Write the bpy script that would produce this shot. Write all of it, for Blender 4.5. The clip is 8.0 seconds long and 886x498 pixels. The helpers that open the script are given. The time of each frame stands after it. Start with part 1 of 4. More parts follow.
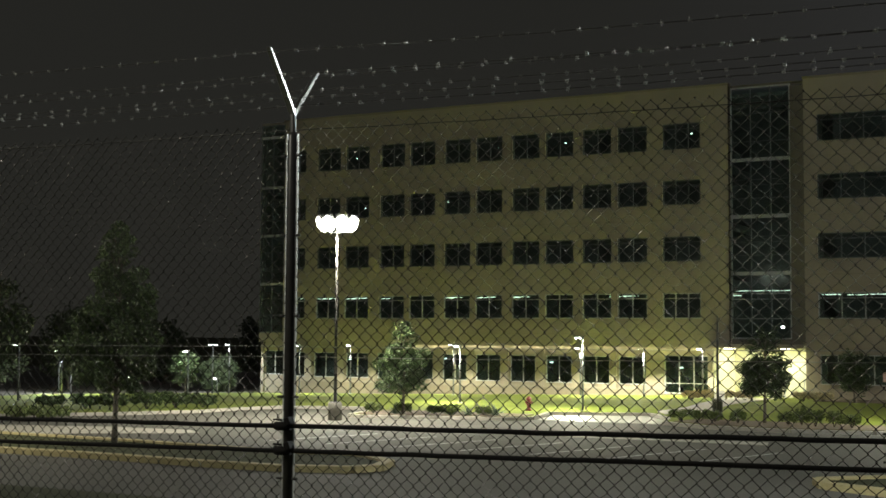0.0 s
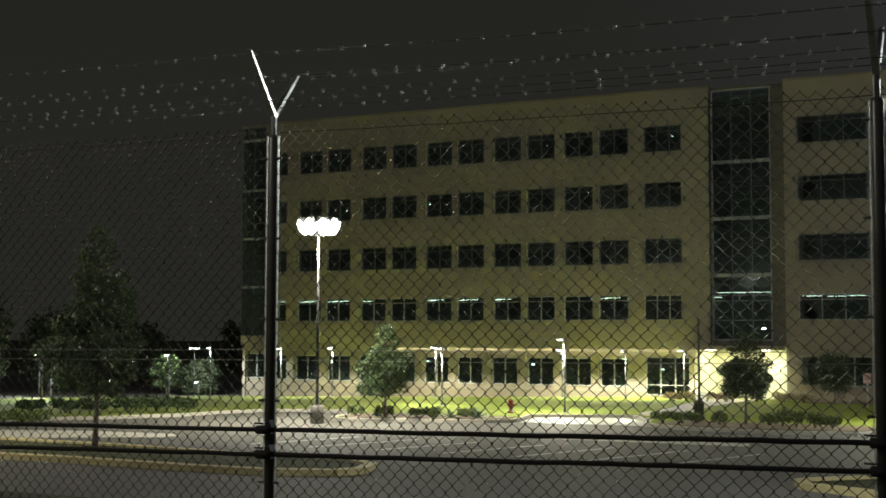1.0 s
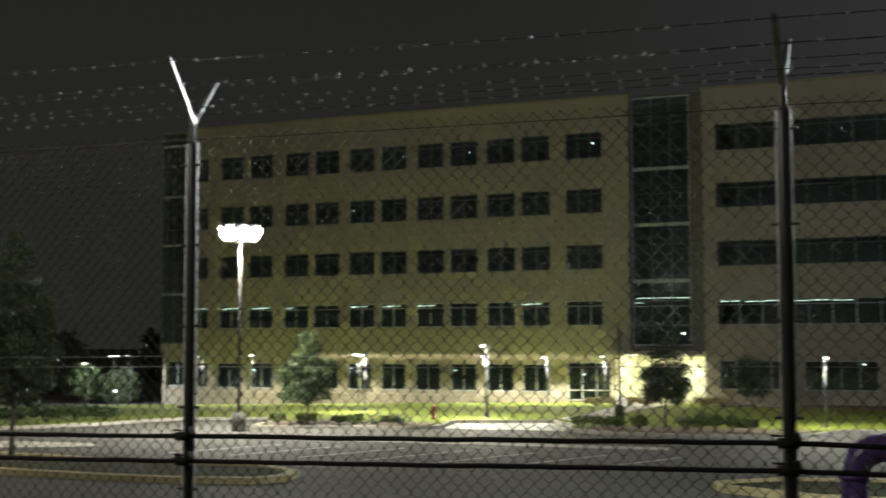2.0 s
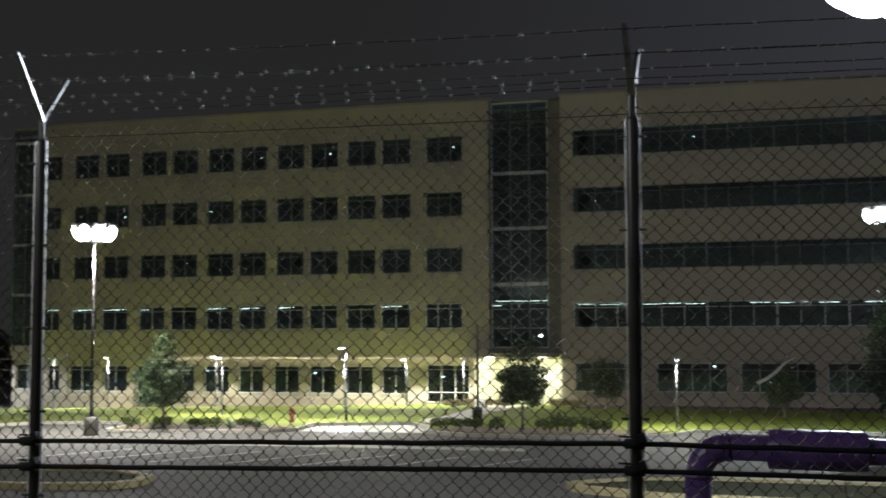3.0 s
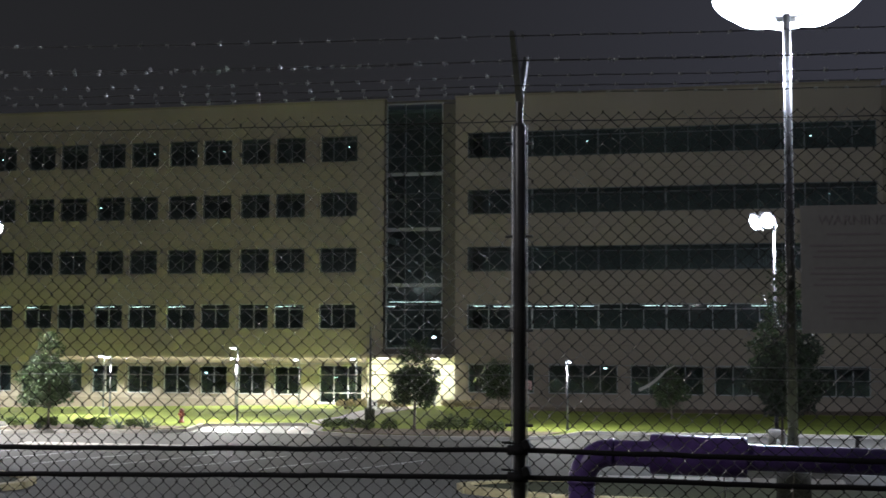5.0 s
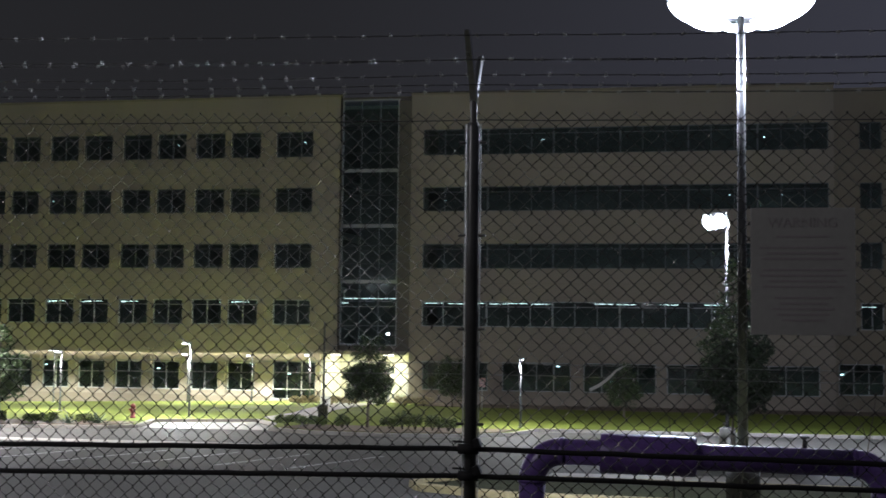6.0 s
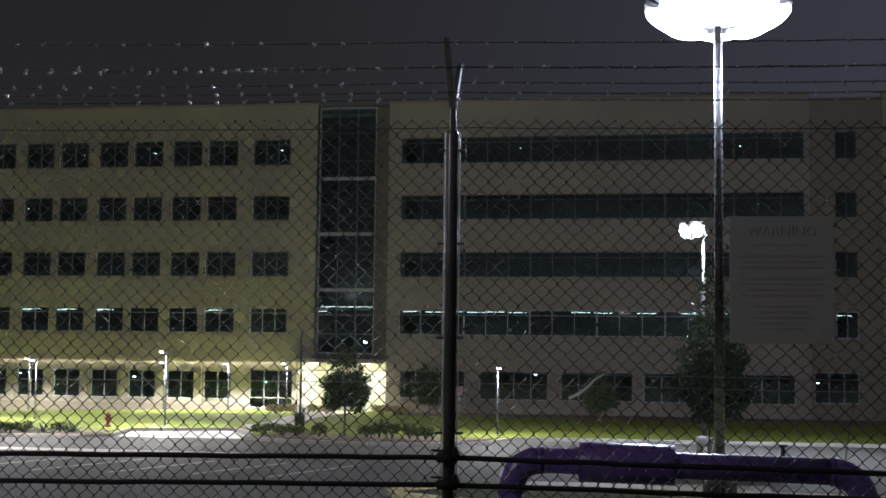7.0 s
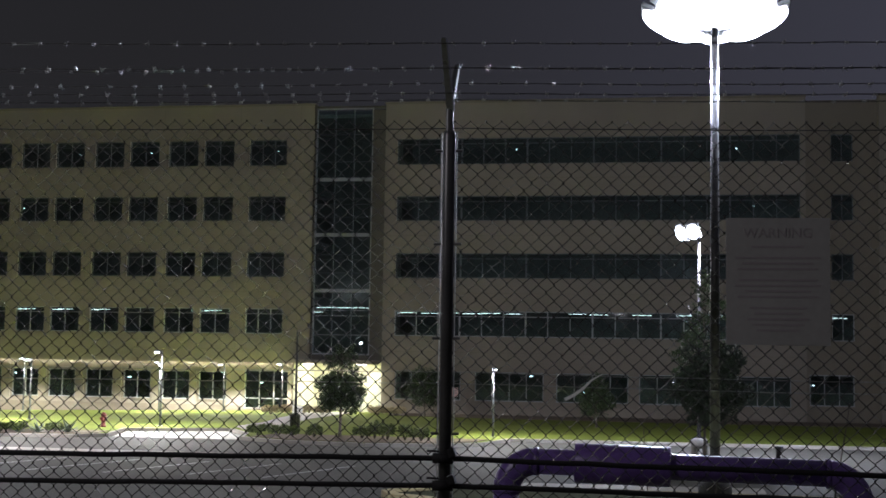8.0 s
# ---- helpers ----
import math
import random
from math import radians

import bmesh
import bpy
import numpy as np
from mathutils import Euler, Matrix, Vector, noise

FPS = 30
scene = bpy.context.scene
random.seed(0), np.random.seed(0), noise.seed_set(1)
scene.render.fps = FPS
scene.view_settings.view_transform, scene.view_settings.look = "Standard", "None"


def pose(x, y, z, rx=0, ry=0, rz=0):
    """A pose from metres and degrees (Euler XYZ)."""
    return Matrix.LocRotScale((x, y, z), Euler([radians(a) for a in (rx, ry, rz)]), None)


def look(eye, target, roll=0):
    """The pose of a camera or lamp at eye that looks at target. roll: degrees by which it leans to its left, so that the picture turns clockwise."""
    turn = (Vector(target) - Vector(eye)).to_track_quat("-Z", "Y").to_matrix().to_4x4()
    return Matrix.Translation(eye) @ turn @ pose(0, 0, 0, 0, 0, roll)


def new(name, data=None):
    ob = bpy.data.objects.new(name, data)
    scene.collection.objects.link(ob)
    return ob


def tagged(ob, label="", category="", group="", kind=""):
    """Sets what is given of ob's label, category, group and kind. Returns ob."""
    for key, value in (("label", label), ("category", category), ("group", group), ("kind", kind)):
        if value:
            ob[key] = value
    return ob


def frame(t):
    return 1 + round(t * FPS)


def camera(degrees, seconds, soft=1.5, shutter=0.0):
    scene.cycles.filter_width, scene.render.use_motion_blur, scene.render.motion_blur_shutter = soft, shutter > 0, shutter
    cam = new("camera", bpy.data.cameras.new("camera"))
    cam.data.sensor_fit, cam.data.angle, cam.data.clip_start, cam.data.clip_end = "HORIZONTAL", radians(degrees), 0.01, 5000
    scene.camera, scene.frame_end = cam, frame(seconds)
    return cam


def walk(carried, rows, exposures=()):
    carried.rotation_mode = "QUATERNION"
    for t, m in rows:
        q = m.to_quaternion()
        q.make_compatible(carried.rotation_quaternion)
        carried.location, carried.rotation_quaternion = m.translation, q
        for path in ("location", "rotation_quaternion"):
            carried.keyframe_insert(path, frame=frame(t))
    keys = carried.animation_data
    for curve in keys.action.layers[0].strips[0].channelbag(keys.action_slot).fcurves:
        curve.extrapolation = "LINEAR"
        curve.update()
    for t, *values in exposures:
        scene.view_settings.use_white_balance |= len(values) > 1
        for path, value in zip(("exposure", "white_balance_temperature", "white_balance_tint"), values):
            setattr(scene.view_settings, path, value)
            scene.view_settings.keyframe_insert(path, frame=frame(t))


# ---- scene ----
cam = camera(37.2, 8.0, 1.6, 0.8)
PATH = [
    (0, (-0.027, -2.199, 1.457), (-0.957, -0.433, 1.59), 0.4),
    (0.5, (-0.027, -2.193, 1.456), (-0.949, -0.424, 1.59), 0.4),
    (1, (-0.029, -2.19, 1.458), (-0.934, -0.412, 1.595), 0.2),
    (1.2, (-0.027, -2.195, 1.448), (-0.923, -0.412, 1.59), 0.2),
    (2.3, (0.037, -2.252, 1.455), (-0.7, -0.399, 1.604), -0.2),
    (2.5, (0.043, -2.251, 1.456), (-0.647, -0.38, 1.6075), -0.2),
    (3, (0.053, -2.254, 1.454), (-0.548, -0.353, 1.604), -0.1),
    (3.5, (0.063, -2.239, 1.458), (-0.495, -0.324, 1.612), -0.0),
    (4, (0.07, -2.227, 1.462), (-0.447, -0.301, 1.62), 0.3),
    (4.5, (0.076, -2.221, 1.47), (-0.404, -0.286, 1.626), 0.2),
    (6, (0.094, -2.211, 1.484), (-0.287, -0.253, 1.631), 0.7),
    (6.5, (0.093, -2.207, 1.486), (-0.258, -0.244, 1.639), 0.7),
    (7, (0.083, -2.193, 1.484), (-0.264, -0.23, 1.644), 0.7),
    (7.5, (0.084, -2.191, 1.485), (-0.25, -0.226, 1.646), 0.8),
    (8, (0.08, -2.192, 1.481), (-0.261, -0.228, 1.643), 0.9),
]
EXPOSURES = [(0, 0.0, 6800, 3), (1.2, 0.0, 6800, 3), (2.5, 0.05, 6250, 10), (4.5, 0.08, 5800, 17), (6, 0.08, 5700, 19), (8, 0.08, 5750, 22)]
walk(cam, [(t, look(eye, target, roll)) for t, eye, target, roll in PATH], EXPOSURES)

G = -2.6          # level of the parking lot
LAWN = G + 0.15   # level of the lawn behind the kerbs
FY = 92.0         # street face of the office building
BASE = -4.05      # foot of its walls


FALL_BACK = 0.008  # fall of the lawn for each metre towards the wall


def lawn_at(y, x=0.0):
    """The lawn falls gently from the kerb to the building, and to the west along its wall."""
    back = max(0.0, min(y, 92.0) - 62.0)
    return LAWN - FALL_BACK * back - 0.021 * max(0.0, min(-28.0 - x, 39.0)) * back / 30.0



# ---------------------------------------------------------------- world and lights
world = bpy.data.worlds.new("night_sky")
scene.world = world
world.use_nodes = True
wn = world.node_tree
bg = wn.nodes["Background"]
tc = wn.nodes.new("ShaderNodeTexCoord")
sep = wn.nodes.new("ShaderNodeSeparateXYZ")
ramp = wn.nodes.new("ShaderNodeValToRGB")
wn.links.new(tc.outputs["Generated"], sep.inputs[0])
wn.links.new(sep.outputs["Z"], ramp.inputs[0])
ramp.color_ramp.elements[0].position = 0.0
ramp.color_ramp.elements[0].color = (0.0195, 0.0190, 0.0172, 1)
ramp.color_ramp.elements[1].position = 0.35
ramp.color_ramp.elements[1].color = (0.0162, 0.0159, 0.0154, 1)
# sky colour brightened to the east in place of the haze round the lamps
glow = wn.nodes.new("ShaderNodeMapRange")
glow.interpolation_type = "SMOOTHSTEP"
glow.inputs["From Min"].default_value, glow.inputs["From Max"].default_value = -0.4, 0.4
glow.inputs["To Min"].default_value, glow.inputs["To Max"].default_value = 0.0, 1.0
wn.links.new(sep.outputs["X"], glow.inputs["Value"])
tinted = wn.nodes.new("ShaderNodeMix")
tinted.data_type = "RGBA"
tinted.inputs["B"].default_value = (0.044, 0.044, 0.051, 1)
wn.links.new(glow.outputs[0], tinted.inputs["Factor"])
wn.links.new(ramp.outputs[0], tinted.inputs["A"])
wn.links.new(tinted.outputs["Result"], bg.inputs["Color"])
bg.inputs["Strength"].default_value = 1.0


def lamp(name, kind, m, watts, colour, size=0.3, spot=150, blend=0.6):
    data = bpy.data.lights.new(name, kind)
    data.energy, data.color = watts, colour
    if kind == "AREA":
        data.shape = "RECTANGLE"
        data.size, data.size_y = size
    else:
        data.shadow_soft_size = size
    if kind == "SPOT":
        data.spot_size, data.spot_blend = radians(spot), blend
    ob = new(name, data)
    ob.matrix_world = m
    return ob


COOL, WHITE, WARM = (0.90, 0.96, 1.0), (1.0, 0.96, 0.86), (1.0, 0.96, 0.68)
# the fourth lamp is made up, out of view, to brighten the asphalt at left
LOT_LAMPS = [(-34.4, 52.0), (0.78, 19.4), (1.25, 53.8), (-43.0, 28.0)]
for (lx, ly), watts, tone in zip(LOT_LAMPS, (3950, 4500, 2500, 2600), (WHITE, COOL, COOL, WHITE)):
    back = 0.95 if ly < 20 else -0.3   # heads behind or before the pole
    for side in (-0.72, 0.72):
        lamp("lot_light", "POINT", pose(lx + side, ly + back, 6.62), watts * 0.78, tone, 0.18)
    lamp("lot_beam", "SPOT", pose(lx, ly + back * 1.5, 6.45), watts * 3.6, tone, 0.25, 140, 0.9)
# made-up fill spot on the road side, out of view, that lights the fence and the pipe
lamp("fence_fill", "SPOT", look((-6.9, -1.4, 5.2), (-2.6, 4.2, 1.0)), 560, WHITE, 0.10, 150, 0.7)
PATH_LAMPS = [(-58.5, 84.7, 3.7), (-56.2, 88.6, 3.85), (-46.9, 88.7, 3.95), (-36.6, 69.6, 3.55), (-26.6, 64.6, 4.0), (-36.5, 89.0, 3.8), (-31.6, 89.0, 3.75), (-27.4, 89.5, 3.85), (-8.5, 62.4, 3.35)]
for px, py, ph in PATH_LAMPS:
    lamp("path_light", "SPOT", pose(px - 0.36, py, LAWN - 0.024 * max(0.0, py - 62.0) + ph - 0.10, -24 if py > 80 else 0), 4200 if py < 75 and px < -25 else 3300 if px < -25 else 1500, (1.0, 0.965, 0.78), 0.1, 176, 0.2)
for fx, fy in ((-62.6, 63.0), (-59.6, 72.3), (-67.8, 88.0), (-65.2, 66.6)):
    lamp("far_light", "SPOT", pose(fx - 0.36, fy, G + 3.0), 1800, COOL, 0.1, 176, 0.2)

# ---------------------------------------------------------------- materials


def material(name, colour, rough=0.7, metal=0.0, vary=0.25, scale=3.0, fine=40.0, bump=0.0, spec=0.5, random_part=0.0, coords="Object"):
    m = bpy.data.materials.new(name)
    m.use_nodes = True
    nt = m.node_tree
    b = nt.nodes["Principled BSDF"]
    b.inputs["Metallic"].default_value = metal
    b.inputs["Specular IOR Level"].default_value = spec
    co = nt.nodes.new("ShaderNodeTexCoord")
    big = nt.nodes.new("ShaderNodeTexNoise")
    big.inputs["Scale"].default_value = scale
    big.inputs["Detail"].default_value = 5
    small = nt.nodes.new("ShaderNodeTexNoise")
    small.inputs["Scale"].default_value = fine
    small.inputs["Detail"].default_value = 3
    nt.links.new(co.outputs[coords], big.inputs["Vector"])
    nt.links.new(co.outputs[coords], small.inputs["Vector"])
    add = nt.nodes.new("ShaderNodeMath")
    add.operation = "ADD"
    nt.links.new(big.outputs["Fac"], add.inputs[0])
    nt.links.new(small.outputs["Fac"], add.inputs[1])
    rng = nt.nodes.new("ShaderNodeMapRange")
    rng.inputs["From Min"].default_value, rng.inputs["From Max"].default_value = 0.6, 1.4
    rng.inputs["To Min"].default_value, rng.inputs["To Max"].default_value = 1 - vary, 1 + vary
    nt.links.new(add.outputs[0], rng.inputs["Value"])
    value = rng.outputs[0]
    if random_part:
        info = nt.nodes.new("ShaderNodeNewGeometry")
        r2 = nt.nodes.new("ShaderNodeMapRange")
        r2.inputs["To Min"].default_value, r2.inputs["To Max"].default_value = 1 - random_part, 1 + random_part
        nt.links.new(info.outputs["Random Per Island"], r2.inputs["Value"])
        mu = nt.nodes.new("ShaderNodeMath")
        mu.operation = "MULTIPLY"
        nt.links.new(value, mu.inputs[0])
        nt.links.new(r2.outputs[0], mu.inputs[1])
        value = mu.outputs[0]
    mix = nt.nodes.new("ShaderNodeVectorMath")
    mix.operation = "SCALE"
    mix.inputs[0].default_value = colour
    nt.links.new(value, mix.inputs["Scale"])
    nt.links.new(mix.outputs[0], b.inputs["Base Color"])
    rr = nt.nodes.new("ShaderNodeMapRange")
    rr.inputs["To Min"].default_value, rr.inputs["To Max"].default_value = max(0.03, rough - 0.12), min(1.0, rough + 0.12)
    nt.links.new(big.outputs["Fac"], rr.inputs["Value"])
    nt.links.new(rr.outputs[0], b.inputs["Roughness"])
    if bump:
        bp = nt.nodes.new("ShaderNodeBump")
        bp.inputs["Strength"].default_value = bump
        bp.inputs["Distance"].default_value = 0.02
        nt.links.new(small.outputs["Fac"], bp.inputs["Height"])
        nt.links.new(bp.outputs[0], b.inputs["Normal"])
    return m


def glowing(name, colour, strength):
    m = bpy.data.materials.new(name)
    m.use_nodes = True
    b = m.node_tree.nodes["Principled BSDF"]
    b.inputs["Base Color"].default_value = (0.8, 0.8, 0.8, 1)
    b.inputs["Emission Color"].default_value = (*colour, 1)
    b.inputs["Emission Strength"].default_value = strength
    return m


def glass(name, tint, rough=0.03):
    m = bpy.data.materials.new(name)
    m.use_nodes = True
    nt = m.node_tree
    b = nt.nodes["Principled BSDF"]
    b.inputs["Base Color"].default_value = (*tint, 1)
    b.inputs["Roughness"].default_value = rough
    b.inputs["Transmission Weight"].default_value = 1.0
    b.inputs["IOR"].default_value = 1.45
    return m


ASPHALT = material("asphalt", (0.100, 0.094, 0.080), 0.8, vary=0.35, scale=0.25, fine=30, bump=0.3, spec=0.25)
EARTH = material("earth_and_grass", (0.050, 0.052, 0.026), 0.95, vary=0.4, scale=0.4, fine=12, bump=0.5, spec=0.1)
TURF = material("turf", (0.185, 0.226, 0.038), 0.95, vary=0.32, scale=0.5, fine=7, bump=0.6, spec=0.08)
CONCRETE = material("concrete", (0.42, 0.39, 0.33), 0.85, vary=0.22, scale=0.8, fine=25, bump=0.3)
GREY_CONCRETE = material("weathered_grey_concrete", (0.17, 0.16, 0.14), 0.9, vary=0.3, scale=2, fine=25, bump=0.4, spec=0.2)
# very dark concrete for the foot of the near lot lamp
DARK_CONCRETE = material("dark_concrete", (0.035, 0.032, 0.030), 0.9, vary=0.35, scale=3, fine=25, bump=0.4, spec=0.2)
APRON = material("worn_smooth_concrete", (0.42, 0.40, 0.36), 0.46, vary=0.2, scale=0.8, fine=25, bump=0.12)
KERB_YELLOW = material("faded_kerb_paint", (0.42, 0.35, 0.17), 0.8, vary=0.3, scale=1.2, fine=20, bump=0.3)
PAINT = material("line_paint", (0.5, 0.5, 0.47), 0.7, vary=0.4, scale=1.5, fine=20)
STUCCO = material("beige_stucco", (0.322, 0.280, 0.222), 0.9, vary=0.10, scale=0.35, fine=12, bump=0.15)
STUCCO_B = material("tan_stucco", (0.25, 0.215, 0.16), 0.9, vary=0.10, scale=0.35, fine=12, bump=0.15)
# brown for the set back tower wall, with its shade put into the colour
SHADOW_WALL = material("shaded_brown_wall", (0.13, 0.115, 0.085), 0.6, vary=0.12, scale=0.5, fine=10)
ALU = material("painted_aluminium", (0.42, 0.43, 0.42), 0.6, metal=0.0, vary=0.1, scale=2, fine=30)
# darker copy of the aluminium, also used for frames that get little light
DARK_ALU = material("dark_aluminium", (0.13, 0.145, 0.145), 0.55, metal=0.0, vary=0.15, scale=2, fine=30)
PANE = glass("window_glass", (0.30, 0.42, 0.40), 0.04)
CLEAR_PANE = glass("clear_door_glass", (0.90, 0.92, 0.84), 0.03)
ROOM = material("dim_office", (0.20, 0.20, 0.18), 0.9, vary=0.3, scale=0.6, fine=6)
ENTRY = material("entrance_plaster", (0.76, 0.75, 0.56), 0.8, vary=0.1, scale=0.6, fine=8)
TUBE = glowing("office_tube", (1.0, 1.0, 0.88), 4.0)
ENTRY_GLOW = glowing("entrance_fitting", (1.0, 1.0, 0.85), 7.0)
LED_WHITE = glowing("white_led", (1.0, 0.99, 0.95), 24.0)
LED_COOL = glowing("cool_led", (0.88, 0.94, 1.0), 14.0)
SOFFIT_GLOW = glowing("soffit_diffuser", (1.0, 0.98, 0.75), 1.8)
LED_SMALL = glowing("small_led", (0.92, 1.0, 1.0), 14.0)
LED_ORANGE = glowing("sodium_lamp", (1.0, 0.35, 0.08), 8.0)
LED_RED = glowing("red_lamp", (1.0, 0.06, 0.04), 1.6)
STEEL = material("galvanised_steel", (0.55, 0.55, 0.53), 0.45, metal=0.35, vary=0.2, scale=6, fine=60)
ARM_ZINC = material("zinc_plate", (0.36, 0.36, 0.35), 0.30, metal=0.85, vary=0.25, scale=6, fine=60)
DARK_STEEL = material("dark_coated_steel", (0.055, 0.053, 0.051), 0.36, metal=0.2, vary=0.3, scale=8, fine=80)
MESH_WIRE = material("weathered_wire", (0.19, 0.18, 0.165), 0.24, metal=1.0, vary=0.3, scale=5, fine=60, spec=0.9)
WIRE = material("dark_strand_wire", (0.025, 0.023, 0.020), 0.5, metal=0.2, vary=0.3, scale=5, fine=60)
BARB = material("barbed_wire_zinc", (0.29, 0.29, 0.27), 0.40, metal=0.8, vary=0.25, scale=8, fine=60)
CABLE = material("black_cable", (0.013, 0.012, 0.012), 0.75, vary=0.3, scale=10, fine=90, spec=0.2)
BRONZE = material("dark_bronze_pole", (0.018, 0.017, 0.016), 0.30, metal=0.0, vary=0.15, scale=3, fine=30)
POLE = material("pole_grey", (0.30, 0.30, 0.29), 0.5, metal=0.5, vary=0.15, scale=3, fine=30)
LAMP_GREY = material("grey_pole_paint", (0.12, 0.125, 0.135), 0.6, vary=0.15, scale=3, fine=30)
PURPLE = material("purple_pipe_paint", (0.125, 0.070, 0.25), 0.32, vary=0.3, scale=5, fine=45, bump=0.12)
PURPLE_WRAP = material("purple_insulation", (0.125, 0.065, 0.25), 0.38, vary=0.3, scale=6, fine=35, bump=0.2)
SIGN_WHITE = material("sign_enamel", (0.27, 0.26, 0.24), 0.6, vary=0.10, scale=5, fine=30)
SIGN_BRIGHT = material("white_plastic", (0.75, 0.74, 0.70), 0.5, vary=0.1)
SIGN_PINK = material("faded_red_white", (0.62, 0.40, 0.38), 0.5, vary=0.15)
DARK_GLASS = material("car_glass", (0.02, 0.02, 0.022), 0.1, vary=0.1)
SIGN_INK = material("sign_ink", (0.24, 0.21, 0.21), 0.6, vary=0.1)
# oak leaf colour raised to make up for light missing on the island tree
OAK_LEAF = material("brightened_oak_leaf", (0.085, 0.120, 0.042), 0.45, vary=0.3, scale=1.5, fine=9, random_part=0.45)
LEAF = material("small_tree_leaf", (0.052, 0.078, 0.029), 0.5, vary=0.3, scale=1.5, fine=9, random_part=0.45, spec=0.3)
# leaf colour darkened for a tree that the lamp heads don't reach
LEAF_UNLIT = material("unlit_leaf", (0.026, 0.036, 0.018), 0.7, vary=0.3, scale=1.5, fine=9, random_part=0.45, spec=0.25)
DRY_LEAF = material("dry_grass", (0.42, 0.35, 0.20), 0.8, vary=0.3, scale=1.5, fine=9, random_part=0.4)
LEAF_DARK = material("far_leaf", (0.055, 0.075, 0.034), 0.7, vary=0.3, scale=1.0, fine=5, random_part=0.4)
SHRUB_LEAF = material("shrub_leaf", (0.13, 0.17, 0.045), 0.6, vary=0.3, scale=1.5, fine=9, random_part=0.45)
AGAVE_LEAF = material("agave_leaf", (0.13, 0.17, 0.12), 0.55, vary=0.25, scale=3, fine=20)
BARK = material("bark", (0.13, 0.11, 0.085), 0.9, vary=0.35, scale=4, fine=30, bump=0.5)
RED = material("hydrant_red", (0.16, 0.022, 0.02), 0.45, vary=0.15, scale=6, fine=30)
MULCH = material("mulch", (0.16, 0.12, 0.08), 0.95, vary=0.4, scale=3, fine=22, bump=0.6)
CAR_PAINT = material("car_paint", (0.12, 0.12, 0.13), 0.3, metal=0.3, vary=0.1)
RUBBER = material("rubber", (0.02, 0.02, 0.02), 0.8)

# ---------------------------------------------------------------- mesh helpers


def box(bm, x0, x1, y0, y1, z0, z1, bevel=0.0):
    vs = [bm.verts.new((x, y, z)) for x in (x0, x1) for y in (y0, y1) for z in (z0, z1)]
    fs = [bm.faces.new([vs[i] for i in q]) for q in ((0, 1, 3, 2), (4, 6, 7, 5), (0, 4, 5, 1), (2, 3, 7, 6), (0, 2, 6, 4), (1, 5, 7, 3))]
    if bevel:
        edges = list({e for f in fs for e in f.edges})
        bmesh.ops.bevel(bm, geom=edges, offset=bevel, segments=2, affect="EDGES", profile=0.5)


def ring_tube(bm, points, radii, sides=10, caps=True):
    """A tube along a line of points, with a radius at each."""
    pts = [Vector(p) for p in points]
    rings = []
    side = None
    for i, p in enumerate(pts):
        d = (pts[min(i + 1, len(pts) - 1)] - pts[max(i - 1, 0)]).normalized()
        if side is None:
            side = d.orthogonal().normalized()
        side = (side - d * side.dot(d)).normalized()
        up = d.cross(side)
        r = radii[i] if hasattr(radii, "__len__") else radii
        rings.append([bm.verts.new(p + r * (math.cos(a) * side + math.sin(a) * up)) for a in (2 * math.pi * k / sides for k in range(sides))])
    for a, b in zip(rings, rings[1:]):
        for k in range(sides):
            f = bm.faces.new((a[k], a[(k + 1) % sides], b[(k + 1) % sides], b[k]))
            f.smooth = True
    if caps:
        bm.faces.new(rings[0][::-1])
        bm.faces.new(rings[-1])


def mesh_of(name, bm, mat):
    bmesh.ops.recalc_face_normals(bm, faces=bm.faces)
    me = bpy.data.meshes.new(name)
    bm.to_mesh(me)
    bm.free()
    me.materials.append(mat)
    return me


def raw_mesh(name, verts, faces, mat):
    me = bpy.data.meshes.new(name)
    me.from_pydata(verts, [], faces)
    me.materials.append(mat)
    return me


def part(name, bm, mat, parent, label=""):
    me = bm if isinstance(bm, bpy.types.Mesh) else mesh_of(name, bm, mat)
    ob = new(name, me)
    ob.parent = parent
    return tagged(ob, label)


def boxes(name, dims, mat, parent, label="", bevel=0.0):
    bm = bmesh.new()
    for d in dims:
        box(bm, *d, bevel=bevel)
    return part(name, bm, mat, parent, label)


def tube(name, points, radii, mat, parent, label="", sides=10):
    bm = bmesh.new()
    ring_tube(bm, points, radii, sides)
    return part(name, bm, mat, parent, label)


def thing(name, x, y, z, label, category, group="", kind="", turn=0):
    ob = new(name)
    ob.empty_display_size = 0.2
    ob.matrix_world = pose(x, y, z, 0, 0, turn)
    return tagged(ob, label, category, group, kind)


def structure(name, bm, mat, label, category="ground"):
    me = bm if isinstance(bm, bpy.types.Mesh) else mesh_of(name, bm, mat)
    return tagged(new(name, me), label, category, "", "structure")


# ---------------------------------------------------------------- ground


def ground_level(y):
    if y < 6.0:
        return 0.0
    if y < 21.0:
        t = (y - 6.0) / 15.0
        return (G - 0.05) * (3 * t * t - 2 * t * t * t)
    if y < 62.0:
        return G - 0.05
    return G - 0.05 - 1.65 * min(1.0, (y - 62.0) / 10.0)


ys = [-300, -60, -20, -5, 0, 3, 6] + [6 + 0.75 * i for i in range(1, 21)] + [30, 45, 62, 67, 72, 90, 140, 250, 500, 1200, 2500]
xs = [-2500, -900, -300, -120, -60, -30, -15, -9, -6, -4, -2, -0.5, 0.78, 2, 3.5, 5.5, 8, 11, 15, 30, 60, 120, 300, 900, 2500]
BERM = 1.42       # low mound on which the near lot lamp stands


